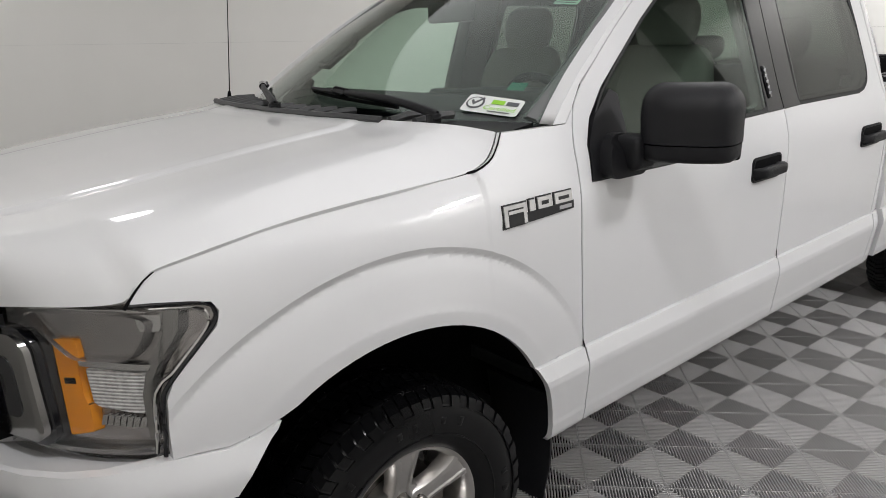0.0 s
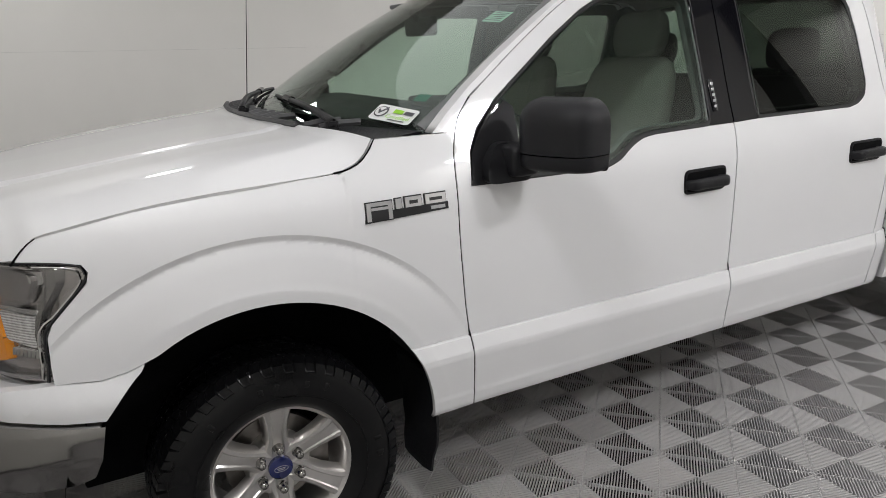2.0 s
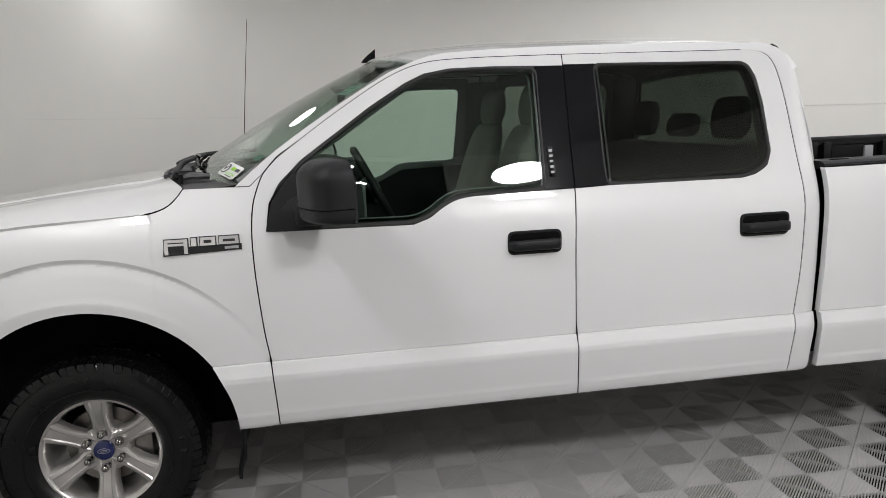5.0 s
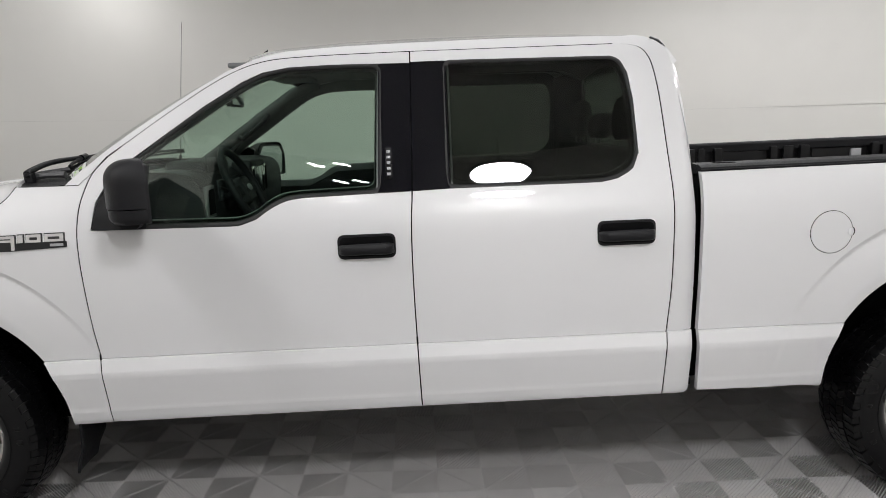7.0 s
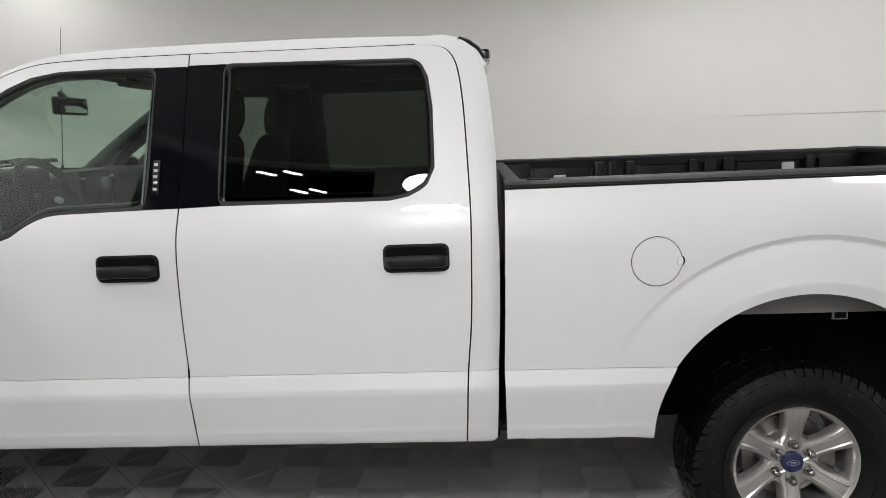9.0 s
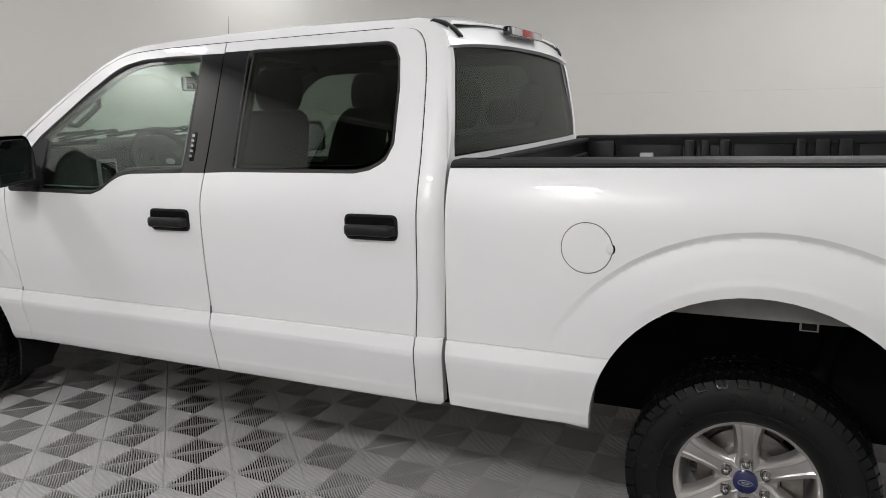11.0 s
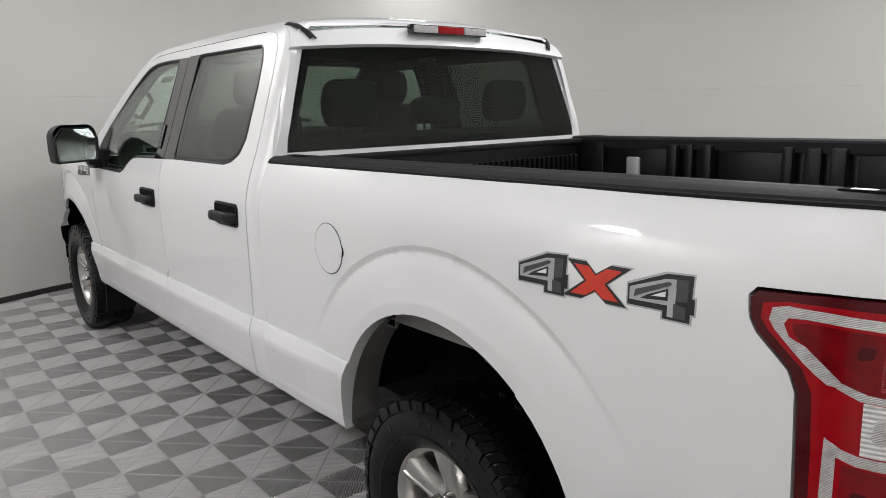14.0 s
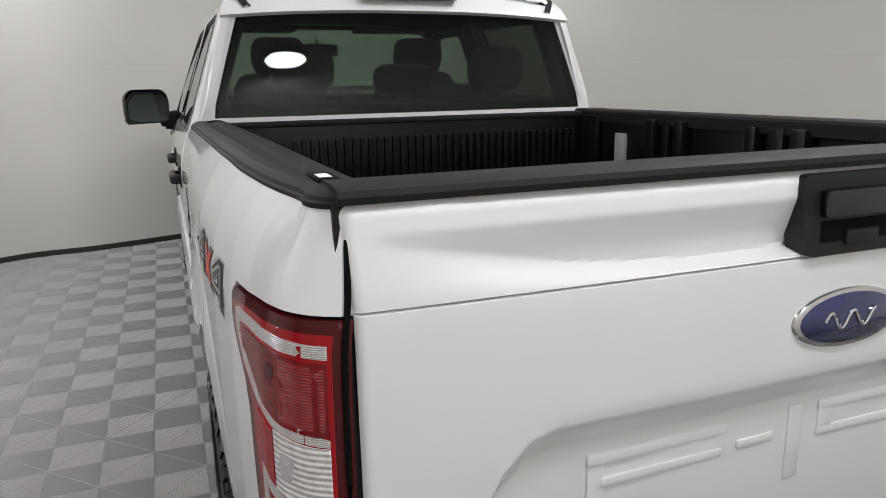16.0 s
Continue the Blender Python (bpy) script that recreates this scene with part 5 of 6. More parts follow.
for s in (-1, 1):
    outl = [(5.0835, 0.735), (4.952, 0.748), (4.932, 0.80), (4.929, 0.92), (4.925, 1.022), (4.911, 1.060), (4.856, 1.115), (4.842, 1.138), (4.838, 1.172), (4.850, 1.184), (4.95, 1.189), (5.0835, 1.192)]
    body = part("tail_lamp", skin([outl], lamp_width, s, step=0.012, depth=0.02), DARKRED, truck, "red and clear wrapped tail lamp")
    def piece(name, pts, mat, off, label=""):
        part(name, skin([pts], lambda x, z: lamp_width(x, z) + off, s, step=0.010, depth=0.004), mat, body, label)
    # bright red body behind, clear guide in a hook shape, deep red lenses, clear reversing lens
    piece("red_body", [(5.0812, 1.174), (4.90, 1.174), (4.860, 1.166), (4.858, 1.140), (4.872, 1.120), (4.930, 1.064), (4.944, 1.025), (4.948, 0.92), (4.950, 0.78), (5.0812, 0.765)], RED, 0.0008, "bright red lens body")
    piece("upper_guide", [(5.0785, 1.160), (4.900, 1.167), (4.876, 1.161), (4.872, 1.140), (4.882, 1.124), (4.943, 1.062), (4.962, 1.046), (5.0785, 1.034), (5.0785, 1.024), (5.005, 1.028), (4.975, 1.043), (4.905, 1.116), (4.896, 1.136), (4.902, 1.147), (4.93, 1.149), (5.0785, 1.142)], WHITELENS, 0.0014, "silver ribbed light guide")
    piece("deep_red_lens", [(5.0785, 1.136), (4.935, 1.143), (4.909, 1.139), (4.912, 1.124), (4.980, 1.054), (5.012, 1.041), (5.0785, 1.037)], LENSRED, 0.0018, "deep red lens")
    piece("red_block", [(5.004, 1.022), (4.960, 1.036), (4.957, 0.962), (5.004, 0.950)], RED, 0.0020)
    piece("reversing_lens", [(5.0785, 1.022), (5.008, 1.027), (5.008, 0.938), (5.0785, 0.934)], REVERSELENS, 0.0024, "clear ribbed reversing lens")
    piece("lower_guide", [(5.0785, 0.931), (5.006, 0.935), (4.985, 0.942), (4.964, 0.956), (4.962, 0.80), (4.980, 0.80), (4.980, 0.926), (5.004, 0.917), (5.0785, 0.912)], WHITELENS, 0.0014, "silver ribbed light guide")
    piece("lower_lens", [(5.0785, 0.906), (4.988, 0.916), (4.986, 0.79), (5.0785, 0.78)], LENSRED, 0.0016)
    piece("ribbed_red_panel", [(5.0765, 1.130), (5.028, 1.133), (5.026, 1.048), (5.0765, 1.044)], REDPANEL, 0.0022)
    for x, z in ((5.006, 1.108), (5.01, 0.86)):
        o = rounded([(x - 0.011, z - 0.012), (x + 0.009, z - 0.010), (x + 0.012, z + 0.010), (x - 0.007, z + 0.012)], 0.006, 3)
        piece("bulb_shadow", o, DARKRED, 0.0026)
    piece("reversing_bulb", rounded([(5.018, 0.965), (5.040, 0.960), (5.046, 1.000), (5.024, 1.004)], 0.012, 3), WHITELENS, 0.0030)

# ---- front end ----
def nose_x(y):
    return lerp(abs(y), ((0.0, -0.775), (0.35, -0.755), (0.55, -0.715), (0.66, -0.672), (0.75, -0.620), (0.82, -0.565), (0.87, -0.515), (0.90, -0.465), (0.915, -0.40)))


def nose(outline, off, step=0.02, depth=0.02, sgn=1):
    """A panel on the nose, given in (y, z)."""
    bm = bmesh.new()
    bm.faces.new([bm.verts.new((0, y, z)) for y, z in outline])
    bmesh.ops.triangulate(bm, faces=bm.faces)
    for no, ax in ((Vector((0, 1, 0)), 1), (Vector((0, 0, 1)), 2)):
        k = min(v.co[ax] for v in bm.verts) + step
        top = max(v.co[ax] for v in bm.verts)
        while k < top:
            bmesh.ops.bisect_plane(bm, geom=bm.verts[:] + bm.edges[:] + bm.faces[:], plane_co=no * k, plane_no=no, dist=0.0005)
            k += step
    for v in bm.verts:
        v.co.x = nose_x(v.co.y) - off
    for f in bm.faces:
        f.normal_update()
        if f.normal.x > 0:
            f.normal_flip()
    rim = [e for e in bm.edges if e.is_boundary]
    r = bmesh.ops.extrude_edge_only(bm, edges=rim)
    for v in (g for g in r["geom"] if isinstance(g, bmesh.types.BMVert)):
        v.co.x += depth
    for e in rim:
        e.smooth = False
    return bm


for s in (-1, 1):
    def Y(pts):
        return [(s * y, z) for y, z in pts]
    hl = [(0.50, 1.135), (0.80, 1.148), (0.900, 1.142), (0.912, 1.125), (0.908, 1.085), (0.872, 0.990), (0.866, 0.955), (0.868, 0.85), (0.860, 0.824), (0.80, 0.810), (0.50, 0.785)]
    head = part("headlamp", nose(Y(rounded(hl, 0.012, 3)), -0.035), REFLECTOR, truck, "smoked headlamp with amber marker and clear lens")
    part("lamp_surround", nose(Y([(0.49, 1.150), (0.80, 1.160), (0.898, 1.150), (0.909, 1.13), (0.905, 1.08), (0.878, 0.985), (0.876, 0.955), (0.878, 0.842), (0.866, 0.812), (0.80, 0.797), (0.49, 0.77)]), -0.042), GLOSSBLACK, head)
    part("bowl_lip", nose(Y([(0.64, 1.128), (0.84, 1.135), (0.86, 1.128), (0.64, 1.121)]), -0.018, depth=0.006), CHROME, head, "bright upper edge")
    part("upper_bowl", nose(Y(rounded([(0.64, 1.120), (0.83, 1.128), (0.875, 1.115), (0.855, 1.06), (0.835, 1.030), (0.74, 1.028), (0.70, 1.06)], 0.02, 4)), -0.024, depth=-0.02), LAMPGREY, head, "grey reflector bowl")
    part("bowl_fins", nose(Y([(0.845, 1.125), (0.885, 1.122), (0.875, 1.09), (0.85, 1.09)]), -0.018), CHROME, head)
    part("shelf", nose(Y([(0.745, 1.030), (0.862, 1.022), (0.858, 1.010), (0.745, 1.014)]), -0.012), CHROME, head, "bright dividing strip")
    low = nose(Y(rounded([(0.752, 1.012), (0.846, 1.004), (0.843, 0.915), (0.757, 0.927)], 0.012, 3)), -0.016, step=0.02)
    part("low_beam", low, BEAM, head, "bright ribbed low beam reflector")
    part("amber_marker", nose(Y(rounded([(0.692, 1.064), (0.744, 1.070), (0.747, 1.032), (0.737, 1.015), (0.740, 0.945), (0.749, 0.925), (0.749, 0.868), (0.692, 0.850)], 0.006, 2)), -0.014), AMBER, head, "amber side marker")
    part("amber_slot", nose(Y([(0.704, 0.982), (0.728, 0.985), (0.728, 0.972), (0.704, 0.969)]), -0.0125, depth=0.004), UNDER, head)
    for k in range(8):
        y = 0.7596 + 0.0112 * k
        part("lower_prism", nose(Y([(y + 0.004, 0.905), (y + 0.0125, 0.907), (y + 0.008, 0.884), (y - 0.002, 0.882)]), -0.020, depth=0.01), CHROME, head)
    part("frame_strip", nose(Y([(0.880, 1.135), (0.898, 1.132), (0.895, 1.09), (0.860, 0.99), (0.853, 0.955), (0.854, 0.86), (0.842, 0.862), (0.842, 0.955), (0.850, 0.995), (0.880, 1.085)]), -0.014), BUMPER, head)
    part("lower_frame", nose(Y([(0.50, 0.795), (0.80, 0.822), (0.852, 0.834), (0.848, 0.842), (0.79, 0.832), (0.50, 0.806)]), -0.012), BUMPER, head)
    lens = part("lens", nose(Y(rounded(hl, 0.012, 3)), 0.0), LENSCLEAR, head, "clear polycarbonate cover")
    lens.visible_shadow = False
    seal = curve2([(-0.535, 1.156), (-0.470, 1.148), (-0.404, 1.135), (-0.388, 1.115), (-0.397, 1.085), (-0.484, 0.992), (-0.503, 0.955), (-0.508, 0.880), (-0.514, 0.836)], 4)
    part("lens_border", tube([(x - 0.003, s * (fender_width(x, z) - 0.004), z) for x, z in seal], 0.0048, 6), GLOSSBLACK, head, "black lens seal")
    inner = [(x - 0.016, z - 0.009 if z > 1.0 else z) for x, z in seal]
    part("bright_edge", tube([(x, s * (fender_width(x, z) - 0.010), z) for x, z in inner[3:-1]], 0.0042, 6), CHROME, head, "bright lens edge")
    # chrome grille bracket beside the lamp
    br = [(0.50, 1.066), (0.640, 1.074), (0.668, 1.050), (0.678, 0.862), (0.660, 0.840), (0.50, 0.830)]
    g = part("grille_bracket", nose(Y(rounded(br, 0.02, 4)), 0.022, depth=0.05), BUMPER, truck, "smoked chrome grille end bracket")
    part("bracket_seal", nose(Y(rounded([(0.49, 1.080), (0.645, 1.087), (0.681, 1.056), (0.691, 0.857), (0.668, 0.828), (0.49, 0.818)], 0.02, 4)), 0.010, depth=0.04), GLOSSBLACK, g)
    part("bracket_inset", nose(Y(rounded([(0.50, 1.018), (0.610, 1.022), (0.624, 1.002), (0.630, 0.905), (0.614, 0.885), (0.50, 0.880)], 0.012, 3)), 0.0235, depth=0.004), GLOSSBLACK, g)


# white filler between the lamp and the bumper, and the chrome bumper end
def filler_width(x, z):
    return lerp(x, ((-0.80, 0.60), (-0.74, 0.72), (-0.68, 0.80), (-0.62, 0.85), (-0.56, 0.880), (-0.50, 0.903), (-0.44, 0.920), (-0.38, 0.934), (-0.33, 0.944), (-0.28, 0.953))) + lerp(z, ((0.72, 0.012), (0.76, 0.016), (0.79, 0.008), (0.822, -0.006)))


def bumper_width(x, z):
    return lerp(x, ((-0.90, 0.40), (-0.86, 0.62), (-0.80, 0.74), (-0.74, 0.81), (-0.66, 0.875), (-0.58, 0.915), (-0.50, 0.942), (-0.42, 0.960), (-0.38, 0.966))) + lerp(z, ((0.50, -0.05), (0.56, -0.02), (0.62, 0.0), (0.70, 0.004), (0.735, -0.012)))


for s in (-1, 1):
    op = [p for p in arc(0.03, 146, 126.6, 0.513, 0.021, 8, 0.42)]
    f = [(-0.294, 0.849), (-0.338, 0.8325), (-0.40, 0.819), (-0.465, 0.823), (-0.512, 0.826), (-0.60, 0.820), (-0.70, 0.815), (-0.80, 0.81), (-0.80, 0.745), (-0.70, 0.748), (-0.60, 0.738), (-0.50, 0.723), (-0.405, 0.716)] + [(x, z) for x, z in op if z > 0.72 and z < 0.845]
    part("lamp_filler", skin([f], filler_width, s, step=0.02, depth=0.03), PAINT, truck, "white panel under the headlamp")
    b = [(-0.41, 0.711), (-0.50, 0.718), (-0.60, 0.733), (-0.70, 0.742), (-0.80, 0.742), (-0.89, 0.742), (-0.89, 0.56), (-0.80, 0.54), (-0.60, 0.53), (-0.50, 0.54), (-0.455, 0.56), (-0.43, 0.62)]
    part("front_bumper", skin([b], bumper_width, s, step=0.02, depth=0.04), BUMPER, truck, "chrome front bumper end")
part("bumper_middle", boxes((-0.91, -0.80, -0.45, 0.45, 0.52, 0.745), bevel=0.03, seg=3), BUMPER, truck, "chrome front bumper middle")
grille = part("grille", boxes((-0.80, -0.70, -0.52, 0.52, 0.80, 1.12), bevel=0.02), UNDER, truck, "dark grille with chrome bars")
for z in (0.90, 0.99):
    part("grille_bar", boxes((-0.83, -0.78, -0.50, 0.50, z - 0.03, z + 0.03), bevel=0.015, seg=3), BUMPER, grille)

for s in (-1, 1):
    line = [(-0.546, 1.152), (-0.535, 1.166), (-0.520, 1.183), (-0.503, 1.199), (-0.484, 1.2105)]
    part("hood_shut_line", tube([(x, s * (fender_width(x, z) + 0.0012), z) for x, z in line], 0.0034, 6, 0.0012), UNDER, truck)

# white shelf that closes the space between lamp and filler
for s in (-1, 1):
    rows = []
    for k in range(24):
        y = 0.50 + 0.40 * k / 23
        xo = min((abs(filler_width(-0.80 + 0.005 * i, 0.815) - y), -0.80 + 0.005 * i) for i in range(90))[1]
        xi = nose_x(y) + 0.035
        zo = lerp(xo, ((-0.80, 0.806), (-0.60, 0.816), (-0.51, 0.822), (-0.40, 0.815)))
        zi = lerp(y, ((0.50, 0.772), (0.80, 0.800), (0.87, 0.815)))
        rows.append([(xo, s * (y - 0.002), zo - 0.001), (xo + (xi - xo) * 0.3, s * y, zo + (zi - zo) * 0.2), (max(xi, xo + 0.01), s * y, zi)])
    part("filler_shelf", loft(rows), PAINT, truck)

# ---- door mirrors ----
for s in (-1, 1):
    tri = [(0.702, 1.205), (0.735, 1.200), (0.905, 1.200), (0.900, 1.30), (0.905, 1.425), (0.872, 1.442), (0.775, 1.372), (0.722, 1.300)]
    base = part("door_mirror", skin([tri], lambda x, z: cab_width(x, z) + 0.004, s, step=0.05, depth=0.02), PLASTIC, truck, "large black door mirror")
    y0, y1, xb = 0.968, 1.245, 0.900
    swing = Matrix.Rotation(radians(-24 * s), 3, "Z")
    # foot and arm
    part("foot", skin([rounded([(0.735, 1.205), (0.90, 1.203), (0.895, 1.315), (0.80, 1.325), (0.748, 1.27)], 0.03, 4)], lambda x, z: cab_width(x, z) + 0.035 + 0.01 * (z < 1.3), s, step=0.05, depth=0.05), PLASTIC, base)
    arm = bmesh.new()
    box(arm, 0.810, 0.905, s * 0.925, s * 1.03, 1.220, 1.318, bevel=0.022, seg=3)
    sharpen(arm, 40)
    part("arm", arm, PLASTIC, base)
    # shell: rounded block, bowed forward
    def shell(zlo, zhi, front, grow, low=False):
        rows = []
        n = 20
        ts = (0.0, 0.08, 0.3, 0.5, 0.6, 0.69, 0.77, 0.84, 0.90, 0.945, 0.98, 1.0) if not low else (0.0, 0.15, 0.3, 0.6, 1.0)
        for t in ts:
            z = zlo + (zhi - zlo) * t
            top = max(0.0, 1 - (max(0.0, t - 0.5) / 0.5) ** 2.6) ** 0.62 if not low else lerp(t, ((0.0, 0.80), (0.15, 0.92), (0.3, 0.98), (1.0, 1.0)))
            yc, hw_ = (y0 + y1) / 2 + 0.004, (y1 - y0) / 2 * (0.58 + 0.42 * top) + grow
            d = front * (0.40 + 0.60 * top)
            row = []
            for i in range(n + 1):
                u = -1 + 2 * i / n
                prof = (1 - abs(u) ** 3.2) ** 0.42
                row.append((xb - d * prof - 0.004, s * (yc + u * hw_), z))
            rows.append([(xb + 0.003, s * (yc - hw_), z)] + row + [(xb + 0.003, s * (yc + hw_), z)])
        bm = loft(rows)
        for i in (0, len(ts) - 1):
            bm.verts.ensure_lookup_table()
            w = n + 3
            bm.faces.new([bm.verts[i * w + j] for j in range(w)])
        bmesh.ops.recalc_face_normals(bm, faces=bm.faces)
        bmesh.ops.rotate(bm, cent=(xb, s * y0, 0), matrix=swing, verts=bm.verts)
        sharpen(bm, 40)
        return bm
    part("shell", shell(1.300, 1.460, 0.115, 0.0), PLASTIC, base, "black grained mirror cap")
    part("lower_shell", shell(1.250, 1.296, 0.112, -0.002, True), PLASTIC, base)
    g = [(y0 + 0.020, 1.262), (y1 - 0.014, 1.258), (y1 - 0.010, 1.385), (y1 - 0.055, 1.435), (y0 + 0.055, 1.437), (y0 + 0.016, 1.385)]
    pane = prism([(s * y, z) for y, z in rounded(g, 0.012, 3)], 0, xb - 0.015, xb + 0.0065)
    bmesh.ops.rotate(pane, cent=(xb + 0.0065, s * 1.10, 1.34), matrix=Matrix.Rotation(radians(3), 3, "Y"), verts=pane.verts)
    bmesh.ops.rotate(pane, cent=(xb, s * y0, 0), matrix=swing, verts=pane.verts)
    bmesh.ops.translate(pane, vec=(-0.004, 0, 0), verts=pane.verts)
    part("mirror_glass", pane, MIRROR, base, "mirror glass")
    n = len(g)
    bm = bmesh.new()
    rows = []
    for sc, x in ((1.0, xb - 0.005), (1.04, xb + 0.012), (1.09, xb + 0.013), (1.12, xb)):
        cy_, cz_ = sum(p[0] for p in g) / n, sum(p[1] for p in g) / n
        rows.append([(x, s * (cy_ + (y - cy_) * sc), cz_ + (z - cz_) * sc) for y, z in rounded(g, 0.012, 3)])
    rim_mesh = loft(rows, closed=True)
    bmesh.ops.rotate(rim_mesh, cent=(xb, s * y0, 0), matrix=swing, verts=rim_mesh.verts)
    part("rim", rim_mesh, PLASTIC, base)

# ---- cowl, wipers, aerial, roof fin ----
def cowl_point(u, v):
    """v from the hood's rear edge (0) to the glass (1)."""
    a = Vector(hood_point(u * 0.985, 0.410)) + Vector((0, 0, -0.004))
    b = Vector(screen_point(u * 0.985, 0.03)) + Vector((0.01, 0, 0.0))
    return a.lerp(b, v)


rows = [[tuple(cowl_point(-1 + k / 20, v) + Vector((0, 0, -0.012 + 0.006 * (v < 0.1)))) for k in range(41)] for v in (0.0, 0.15, 0.5, 0.85, 1.0)]
cowl = part("cowl", thicken(loft(rows), 0.01), PLASTIC, truck, "black ribbed plastic cowl")
# fins and lip are lighter than the cowl itself
COWLFIN = material("grey_cowl_plastic", (0.055, 0.055, 0.057), 0.5, bump=0.3, fine=500)
for k in range(17):
    u = -0.74 + 1.56 * k / 16
    if abs(u + 0.50) < 0.06 or abs(u - 0.12) < 0.05:
        continue
    a, b = cowl_point(u, 0.06), cowl_point(u - 0.02, 0.86)
    bm = tube([tuple(a + Vector((0, 0, 0.002))), tuple(a.lerp(b, 0.5) + Vector((0, 0, 0.008))), tuple(b + Vector((0, 0, 0.005)))], 0.0125, 6)
    part("cowl_fin", bm, COWLFIN, cowl)
tip = [tuple(cowl_point(u, -0.05) + Vector((0, 0, 0.006))) for u in (-0.62, -0.5, -0.3, 0.0, 0.3, 0.6, 0.8)]
part("cowl_lip", tube(tip, 0.011, 6), COWLFIN, cowl)


def wiper(pivot, a, b):
    """Arm from its pivot on the cowl up to the blade, which lies on the glass from a to b across it."""
    def rest(t, lift):
        u, v = a + (b - a) * t, 0.045 + 0.058 * t
        return Vector(screen_point(u, v)) + Vector((-lift * 0.5, 0, lift))
    p = cowl_point(pivot, 0.12) + Vector((0, 0, 0.016))
    q = rest(0.56, 0.030)
    mid = p.lerp(q, 0.42) + Vector((-0.012, 0, 0.020))
    arm = tube([tuple(v) for v in spline([p - Vector((0, 0, 0.006)), p + Vector((-0.004, 0, 0.012)), mid, q], 5)], 0.016, 8, 0.009)
    w = part("wiper", arm, PLASTIC, truck, "black windscreen wiper")
    part("pivot", tube([tuple(p - Vector((0, 0, 0.035))), tuple(p + Vector((0, 0, 0.010)))], 0.021, 12), PLASTIC, w)
    part("blade", tube([tuple(rest(k / 10, 0.010)) for k in range(11)], 0.006, 6), UNDER, w)
    part("blade_spine", tube([tuple(rest(k / 10, 0.020 + 0.007 * math.sin(math.pi * k / 10))) for k in range(11)], 0.0075, 6), PLASTIC, w)
    part("clip", tube([tuple(rest(0.49, 0.030)), tuple(rest(0.62, 0.032))], 0.015, 8), GLOSSBLACK, w)


wiper(-0.80, -0.54, -0.04)
wiper(0.02, 0.28, 0.78)
part("aerial", tube([(0.462, 0.845, 1.385), (0.505, 0.845, 1.80), (0.548, 0.845, 2.185)], 0.0026, 8, 0.0012), UNDER, truck, "thin black whip aerial")
part("aerial_foot", tube([(0.460, 0.845, 1.365), (0.463, 0.845, 1.41)], 0.012, 10, 0.006), UNDER, truck)
fin = loft([[(1.14 + 0.07 * t, s * 0.022 * (1 - 0.75 * h) * math.sin(math.pi * min(1, t * 0.9 + 0.1)) ** 0.6, 1.860 + h * 0.062 * t ** 0.8) for s, h in ((-1, 0), (-1, 0.6), (-0.4, 1.0), (0.4, 1.0), (1, 0.6), (1, 0))] for t in (0.02, 0.2, 0.4, 0.6, 0.8, 0.95, 1.0)])
part("roof_fin", thicken(fin, 0.002), UNDER, truck, "small black roof fin")

# ---- stickers on the windscreen ----
def on_screen(u0, u1, v0, v1, skew=0.0, off=0.003):
    bm = bmesh.new()
    q = []
    for u, v in ((u0, v0), (u1, v0 + skew), (u1, v1 + skew), (u0, v1)):
        p = Vector(screen_point(u, v)) + Vector((-off, 0, off * 1.3))
        q.append(bm.verts.new(p))
    bm.faces.new(q)
    return thicken(bm, 0.0006)


def sticker(pts, off=0.003):
    """A flat shape on the tilted sticker; pts run 0 to 1 along and up it."""
    bm = bmesh.new()
    bm.faces.new([bm.verts.new(Vector(screen_point(-0.935 + 0.185 * a, 0.022 + 0.030 * a + 0.080 * b)) + Vector((-off, 0, off * 1.3))) for a, b in pts])
    bmesh.ops.recalc_face_normals(bm, faces=bm.faces)
    return thicken(bm, 0.0006)


def bar(a0, a1, b0, b1):
    return [(a0, b0), (a1, b0), (a1, b1), (a0, b1)]


st = part("dealer_sticker", sticker(rounded([(0.0, 0.0), (1.0, 0.0), (1.0, 1.0), (0.0, 1.0)], 0.12, 3)), PAPER, windscreen, "white sticker with green and grey print")
for b, mat in ((bar(0.30, 0.52, 0.56, 0.80), INKGREEN), (bar(0.06, 0.26, 0.56, 0.78), INKGREY), (bar(0.12, 0.5, 0.10, 0.15), INKGREY)):
    part("print", sticker(b, 0.0042), mat, st)
word = bpy.data.curves.new("word", "FONT")
word.body, word.size = "Certified", 1.0
text = new("word", word)
text_mesh = bpy.data.meshes.new_from_object(text.evaluated_get(bpy.context.evaluated_depsgraph_get()))
bpy.data.objects.remove(text)
long = max(v.co.x for v in text_mesh.vertices)
for v in text_mesh.vertices:
    a, b = 0.61 - 0.55 * v.co.x / long, 0.22 + 0.30 * v.co.y
    v.co = Vector(screen_point(-0.935 + 0.185 * a, 0.022 + 0.030 * a + 0.080 * b)) + Vector((-0.0045, 0, 0.0045 * 1.3))
text_mesh.materials.append(INKGREEN)
o = new("printed_word", text_mesh)
o.parent = st
ringp = [(0.80 + 0.16 * math.cos(2 * math.pi * k / 24), 0.52 + 0.34 * math.sin(2 * math.pi * k / 24)) for k in range(24)]
part("print_ring", sticker(ringp, 0.0042), INKGREY, st)
part("print_disc", sticker([(0.80 + (a - 0.80) * 0.80, 0.52 + (b - 0.52) * 0.80) for a, b in ringp], 0.0050), PAPER, st)
